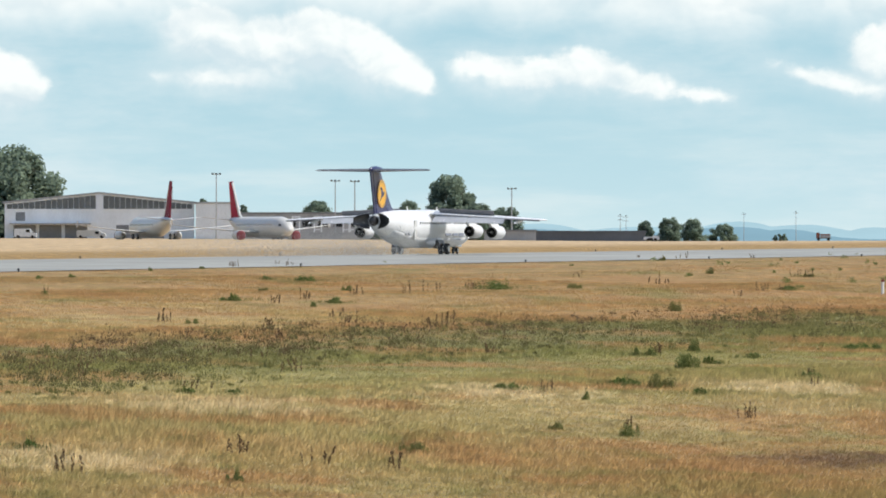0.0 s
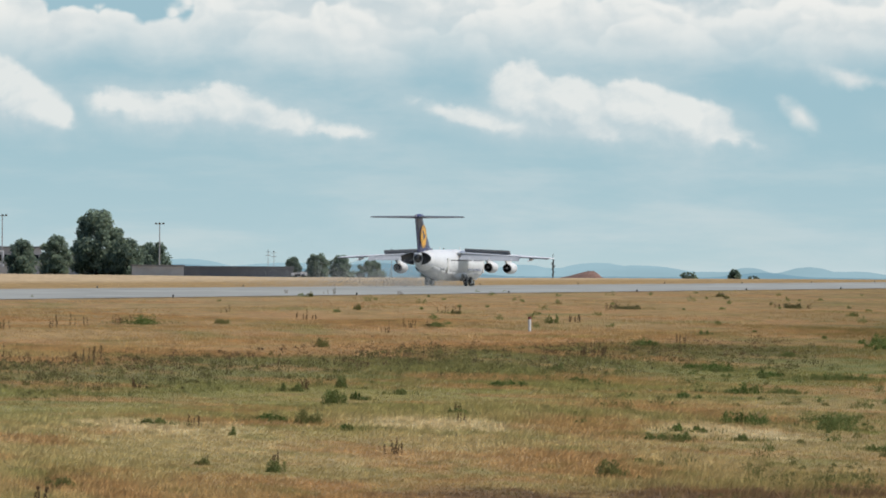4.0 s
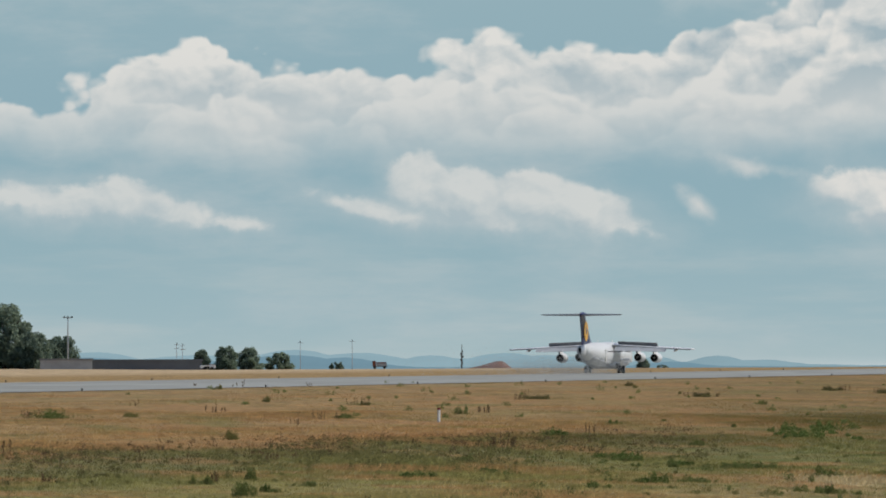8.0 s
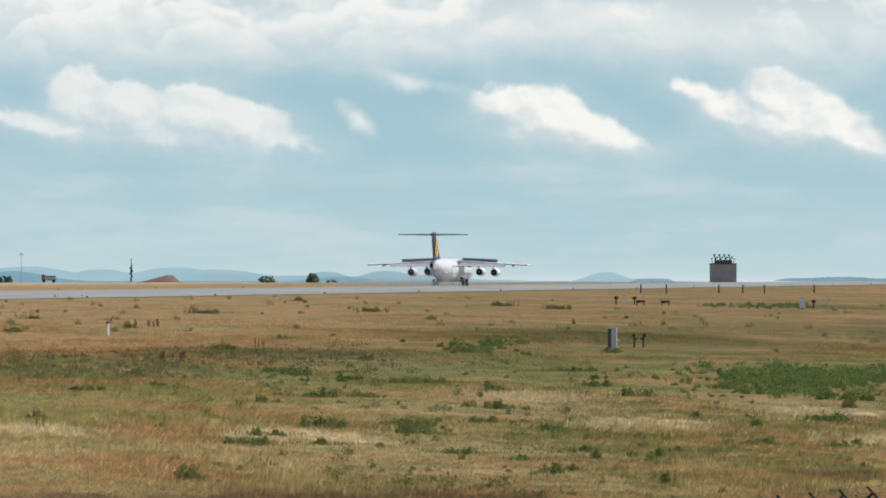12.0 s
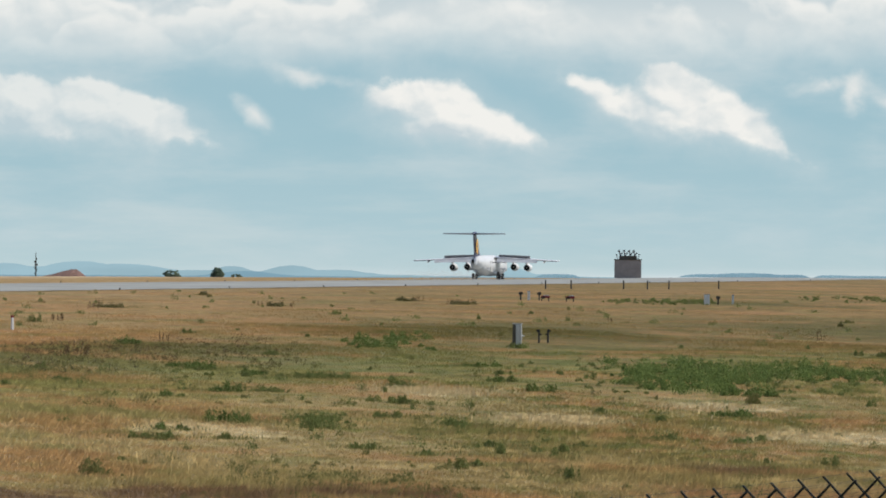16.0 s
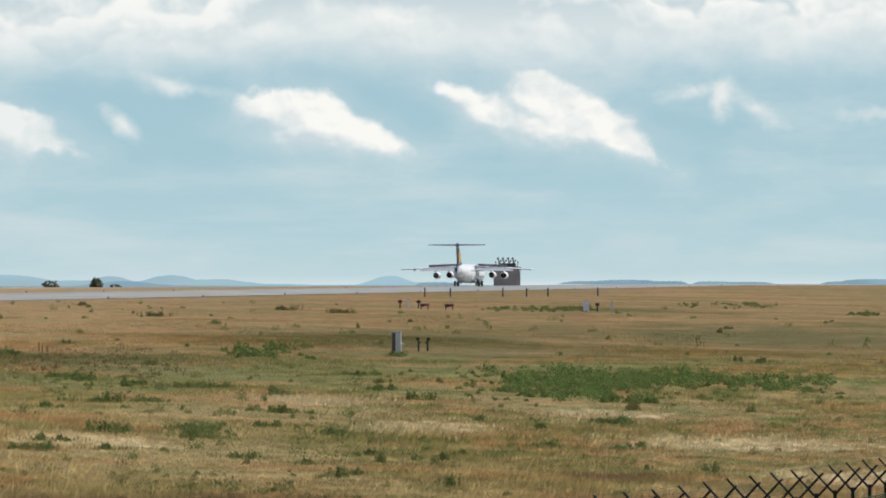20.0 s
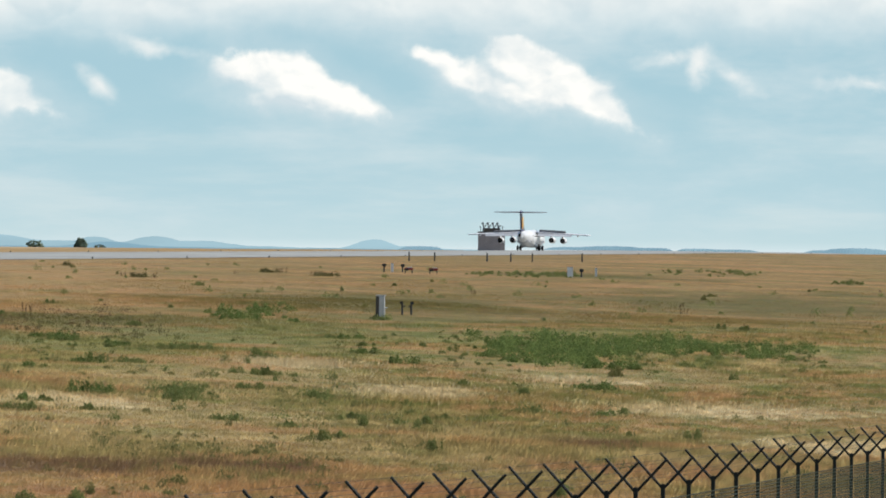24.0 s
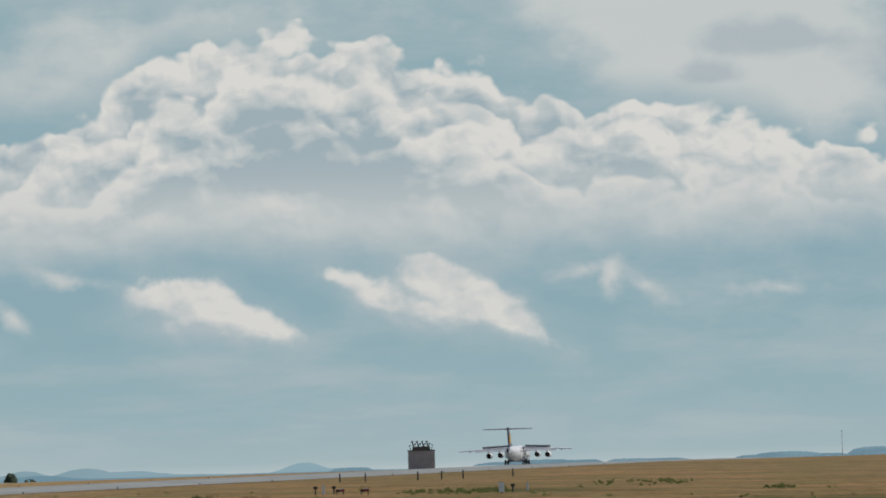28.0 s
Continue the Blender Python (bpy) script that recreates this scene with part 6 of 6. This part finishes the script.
thicket("far_weeds", "scattered dark weeds on the far meadow", BUSH_LEAF, 380, 720, -5.0, 6.8, 100, 0.5, 0.06, 12, 80, 0.6, 0.0, False, 0.35)
thicket("cabinet_weeds", "green weeds round the foot of a steel cabinet", BUSH_LEAF, 351.5, 353.5, 1.42, 1.53, 12, 0.4, 0.05, 13, 50, 0.4, 0.0)
thicket("bank_weeds", "low green weeds on the near bank of the meadow", WEED_OLIVE, 132, 175, -1.4, 1.2, 160, 0.34, 0.032, 11, 90, 0.75, 1.0, False, 0.3)

# grass over the whole field: thin blades in tufts
def grass(name, label, count, d0, d1, seed, tall, wide):
    rs = np.random.RandomState(seed)
    d = d0 * (d1 / d0) ** rs.rand(count)
    deg = np.radians(rs.uniform(-11.6, 7.9, count))
    x, y = d * np.sin(deg), d * np.cos(deg)
    keep = np.abs(OFFSET - (x * RW_M.x + y * RW_M.y)) > RW_HALF + 2
    x, y, d = x[keep], y[keep], d[keep]
    z = ground_z(x, y) - 0.02
    k, blades = len(x), 4
    X, Y, Z, Dd = (np.repeat(v, blades) for v in (x, y, z, d))
    n_ = k * blades
    far = (Dd / 160.0) ** 0.75
    bx, by = X + rs.randn(n_) * 0.10 * far, Y + rs.randn(n_) * 0.10 * far
    patch = 0.72 + 0.5 * np.sin(X * 0.23 + 2 * np.sin(Y * 0.045)) * np.sin(Y * 0.06 + 1.7 * np.sin(X * 0.11))
    h = tall * (0.45 + 0.75 * rs.rand(n_)) * np.clip(patch, 0.4, 1.2) * np.minimum(1.0, 170.0 / Dd) ** 0.8
    a = rs.rand(n_) * 2 * math.pi
    w = wide * far * (0.6 + 0.8 * rs.rand(n_))
    lx, ly = rs.randn(n_) * 0.4 * h + 0.3 * h, rs.randn(n_) * 0.4 * h
    p0 = np.stack([bx - w * np.cos(a), by - w * np.sin(a), Z], -1)
    p1 = np.stack([bx + w * np.cos(a), by + w * np.sin(a), Z], -1)
    p2 = np.stack([bx + lx, by + ly, Z + h], -1)
    v = np.stack([p0, p1, p2], 1).reshape(-1, 3)
    me = bpy.data.meshes.new(name)
    me.vertices.add(3 * n_), me.loops.add(3 * n_), me.polygons.add(n_)
    me.vertices.foreach_set("co", v.astype(np.float32).ravel())
    me.loops.foreach_set("vertex_index", np.arange(3 * n_, dtype=np.int32))
    me.polygons.foreach_set("loop_start", np.arange(0, 3 * n_, 3, dtype=np.int32))
    me.materials.append(GRASS)
    me.update(calc_edges=True)
    return tagged(new(name, me), label, "grass", kind="stuff")


grass("meadow_grass", "dry straw and green meadow grass over the airfield", 430000, 96, 420, 21, 0.19, 0.013)
grass("far_grass", "short dry grass on the far airfield", 90000, 380, 1000, 22, 0.20, 0.013)


def straw_stand(d, deg, wide, deep, count, seed):
    """Bleached seed heads standing over the grass in a drawn-out drift."""
    rs = np.random.RandomState(seed)
    dd = d * np.exp(rs.randn(count) * deep * 0.55)
    aa = np.radians(deg + rs.randn(count) * wide * 0.55)
    x, y = dd * np.sin(aa), dd * np.cos(aa)
    keep = (np.sin(x * 1.1 + 2 * np.sin(y * 0.35)) + np.sin(x * 0.37 + y * 0.2) + 1.5 * rs.rand(count)) > 0.5
    x, y = x[keep], y[keep]
    k = len(x)
    h = 0.11 + 0.12 * rs.rand(k)
    lean = np.stack([0.25 + 0.25 * rs.randn(k), 0.2 * rs.randn(k), np.ones(k)], -1)
    lean /= np.linalg.norm(lean, axis=1)[:, None]
    e1 = lean * (0.5 * h)[:, None]
    an = rs.rand(k) * 2 * math.pi
    e2 = np.stack([np.cos(an), np.sin(an), 0 * an], -1) * (0.010 + 0.010 * rs.rand(k))[:, None]
    c = np.stack([x, y, ground_z(x, y)], -1) + e1
    ob = new("straw_stand", quads_mesh("straw_stand", c, e1, e2, STRAW))
    return tagged(ob, "bleached seed heads of tall dry grass", "grass", kind="stuff")


for i, (deg, d, wide, deep, count) in enumerate(((0.75, 251, 0.7, 0.035, 1800), (1.8, 223, 0.8, 0.045, 1500), (3.3, 247, 0.7, 0.030, 1600), (4.4, 214, 1.5, 0.050, 1400))):
    straw_stand(d, deg, wide, deep, count, 200 + i)


# ---- perimeter fence with forked barbed-wire arms ----
FENCE_WAY, FENCE_M, FENCE_S0, PITCH = radians(11.55), 11.14, 12.15, 2.542
FENCE_D, FENCE_DROP = (15, 38, 54, 62, 84, 122, 180), (1.40, 1.95, 2.46, 2.60, 2.98, 3.43, 4.0)


def fence_line(k):
    """The fork's root at post k, one bay apart along a straight line."""
    s, m = FENCE_S0 + PITCH * k, FENCE_M
    x, y = s * math.sin(FENCE_WAY) - m * math.cos(FENCE_WAY), s * math.cos(FENCE_WAY) + m * math.sin(FENCE_WAY)
    d = math.hypot(x, y)
    return Vector((x, y, EYE.z - float(np.interp(d, FENCE_D, FENCE_DROP))))


ARM = 0.385
posts = 62
for k in range(posts):
    p, q = fence_line(k), fence_line(k + 1)
    turn = math.degrees(math.atan2(q.y - p.y, q.x - p.x)) - 90
    gz = float(ground_z(p.x, p.y))
    crotch = p.z - gz
    bay = base("fence_bay", pose(p.x, p.y, gz, 0, 0, turn), "dark green steel fence bay with forked barbed-wire arms", "fence", group="perimeter fence bays")
    part("post", box(bmesh.new(), (0, 0, crotch / 2 - 0.1), (0.052, 0.052, crotch + 0.2)), FENCE_GREEN, bay)
    for sx in (-1, 1):
        part("arm", rod(bmesh.new(), (0, 0, crotch - 0.03), (sx * ARM, 0, crotch + ARM), 0.019, 0.016, 6), FENCE_GREEN, bay)
    part("arm_joint", box(bmesh.new(), (0, 0, crotch), (0.06, 0.06, 0.07), None, 0.01), FENCE_GREEN, bay)
    # wires and mesh to the next post
    dz = q.z - p.z
    panel = bmesh.new()
    top = crotch - 0.16
    rows = int(top / 0.05)
    for i in range(min(rows, 50)):
        z = top - i * 0.05
        rod(panel, (0.04, 0.02, z), (0.04, PITCH - 0.02, z + dz), 0.0085, seg=3)
    for i in range(1, 25):
        rod(panel, (0.04, i * 0.1, max(0.05, top - 2.5)), (0.04, i * 0.1, top + dz * i * 0.04), 0.0034, seg=3)
    part("mesh_panel", panel, MESH_GREEN, bay, "double-rod wire mesh panel")
    for sx in (-1, 1):
        for f in (0.35, 0.68, 0.98):
            part("barbed_wire", rod(bmesh.new(), (sx * ARM * f, 0, crotch + ARM * f), (sx * ARM * f, PITCH, crotch + ARM * f + dz), 0.0022, seg=3), FENCE_GREEN, bay)


# ---- small tarpaulin truck on the perimeter track ----
def tarp_truck(m):
    t = base("tarpaulin_truck", m, "small white truck with a grey tarpaulin box body", "truck")
    W, L, z0, z1, z2 = 2.04, 2.75, 0.85, 2.36, 2.485
    gab = [(-W / 2, z0), (W / 2, z0), (W / 2, z1), (0, z2), (-W / 2, z1)]
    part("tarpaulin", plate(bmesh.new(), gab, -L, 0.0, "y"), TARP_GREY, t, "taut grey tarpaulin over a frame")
    # one tarpaulin in three tones: the end panel's shade is painted dark
    part("end_panel", plate(bmesh.new(), [(x * 0.995, z) for x, z in gab], -0.002, 0.012, "y"), TARP_SHADED, t, "tarpaulin end panel with its shade painted in")
    for sx in (-1, 1):
        slope = math.atan2(z2 - z1, W / 2)
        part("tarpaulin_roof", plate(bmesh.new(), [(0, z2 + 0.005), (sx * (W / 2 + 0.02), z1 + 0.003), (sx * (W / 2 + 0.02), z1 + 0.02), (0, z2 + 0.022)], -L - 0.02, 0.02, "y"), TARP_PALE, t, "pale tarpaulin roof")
        for i in range(5):
            y = -0.35 - i * 0.52
            part("eyelet_strap", box(bmesh.new(), (sx * (W / 2 + 0.012), y, z1 - 0.10), (0.02, 0.025, 0.09)), PLASTIC_BLACK, t)
        for z in (1.95, 1.62, 1.3):
            part("lashing_rope", rod(bmesh.new(), (sx * (W / 2 + 0.015), -0.02, z), (sx * (W / 2 + 0.015), -L + 0.02, z), 0.010, seg=5), PLASTIC_BLACK, t)
        part("drop_side", box(bmesh.new(), (sx * (W / 2 + 0.02), -L / 2, 0.72), (0.05, L, 0.42), None, 0.01), GALVANISED, t)
        for y in (1.15, -2.0):
            w = part("wheel", rod(bmesh.new(), (sx * 0.70, y, 0.34), (sx * 0.95, y, 0.34), 0.34, seg=18), RUBBER, t)
            part("rim", rod(bmesh.new(), (sx * 0.93, y, 0.34), (sx * 0.96, y, 0.34), 0.2, seg=14), METAL_LIGHT, w)
        mir = part("mirror", box(bmesh.new(), (sx * 1.05, 1.05, 1.35), (0.20, 0.12, 0.26), None, 0.03), PLASTIC_BLACK, t)
        part("mirror_arm", rod(bmesh.new(), (sx * 0.82, 1.0, 1.28), (sx * 1.0, 1.05, 1.3), 0.02), PLASTIC_BLACK, mir)
        part("headlight", box(bmesh.new(), (sx * 0.68, 1.96, 0.82), (0.36, 0.08, 0.2), None, 0.03), PLASTIC_WHITE, t)
        part("side_window", box(bmesh.new(), (sx * 0.82, 0.55, 1.50), (0.04, 0.75, 0.46), Matrix.Rotation(-sx * radians(9), 4, "Y"), 0.01), DARK_GLASS, t)
    cab = [(0.02, 0.45), (1.95, 0.45), (1.98, 0.95), (1.62, 1.15), (0.98, 1.86), (0.75, 1.95), (0.06, 1.97)]
    bm = plate(bmesh.new(), cab, -0.86, 0.86, "x")
    for v in bm.verts:
        if v.co.z > 1.5:
            v.co.x *= 0.88
    edges = [e for e in bm.edges]
    bmesh.ops.bevel(bm, geom=edges, offset=0.05, segments=2, affect="EDGES")
    part("cab", bm, VAN_WHITE, t, "white steel cab")
    part("windscreen", plate(bmesh.new(), [(1.58, 1.20), (1.02, 1.83), (1.05, 1.85), (1.62, 1.21)], -0.70, 0.70, "x"), DARK_GLASS, t)
    part("bumper", box(bmesh.new(), (0, 2.0, 0.5), (1.75, 0.16, 0.26), None, 0.04), PLASTIC_BLACK, t)
    part("grille", box(bmesh.new(), (0, 1.98, 0.82), (0.9, 0.05, 0.16), None, 0.02), PLASTIC_BLACK, t)
    for x in (-0.3, 0.35):
        part("wiper", rod(bmesh.new(), (x, 1.60, 1.22), (x + 0.4, 1.40, 1.46), 0.012, seg=5), PLASTIC_BLACK, t)
    part("chassis", box(bmesh.new(), (0, -0.6, 0.45), (0.9, 4.6, 0.2)), METAL_DARK, t)
    part("load_bed", box(bmesh.new(), (0, -L / 2, 0.56), (W, L, 0.1)), METAL_DARK, t)
    return t


def truck_pose(t):
    s = 98.3 - 14.0 * (t - 9.2)
    p = RW_S * s + RW_M * 15.7
    return pose(p.x, p.y, float(ground_z(p.x, p.y)), 0, 0, 180 - math.degrees(HEADING))


truck = tarp_truck(truck_pose(0))


# ---- what moves ----
def motions():
    for petal, side in PETALS:
        walk(petal, [(t, petal_pose(side, a)) for t, a in ((0, 62), (6.2, 62), (7.4, 0), (28, 0))])
    walk(jet, [(t, jet_pose(s)) for t, s in JET_ROWS])
    # the spray thins out and settles as the aircraft slows
    walk(mist, [(t, jet_pose(s) @ pose(0, 0, -0.22 * max(0, t - 10))) for t, s in JET_ROWS])
    walk(truck, [(t, truck_pose(t)) for t in (0, 2, 4, 6, 8, 9, 10, 11, 12, 13, 14, 16, 18, 20, 22, 24, 26, 28)])
    walk(sky_sheet, [(t, pose(0, 0, EYE.z, 0, 0, (t - 14) * 4.3 / 204.2)) for t in (0, 7, 14, 21, 28)])


motions()
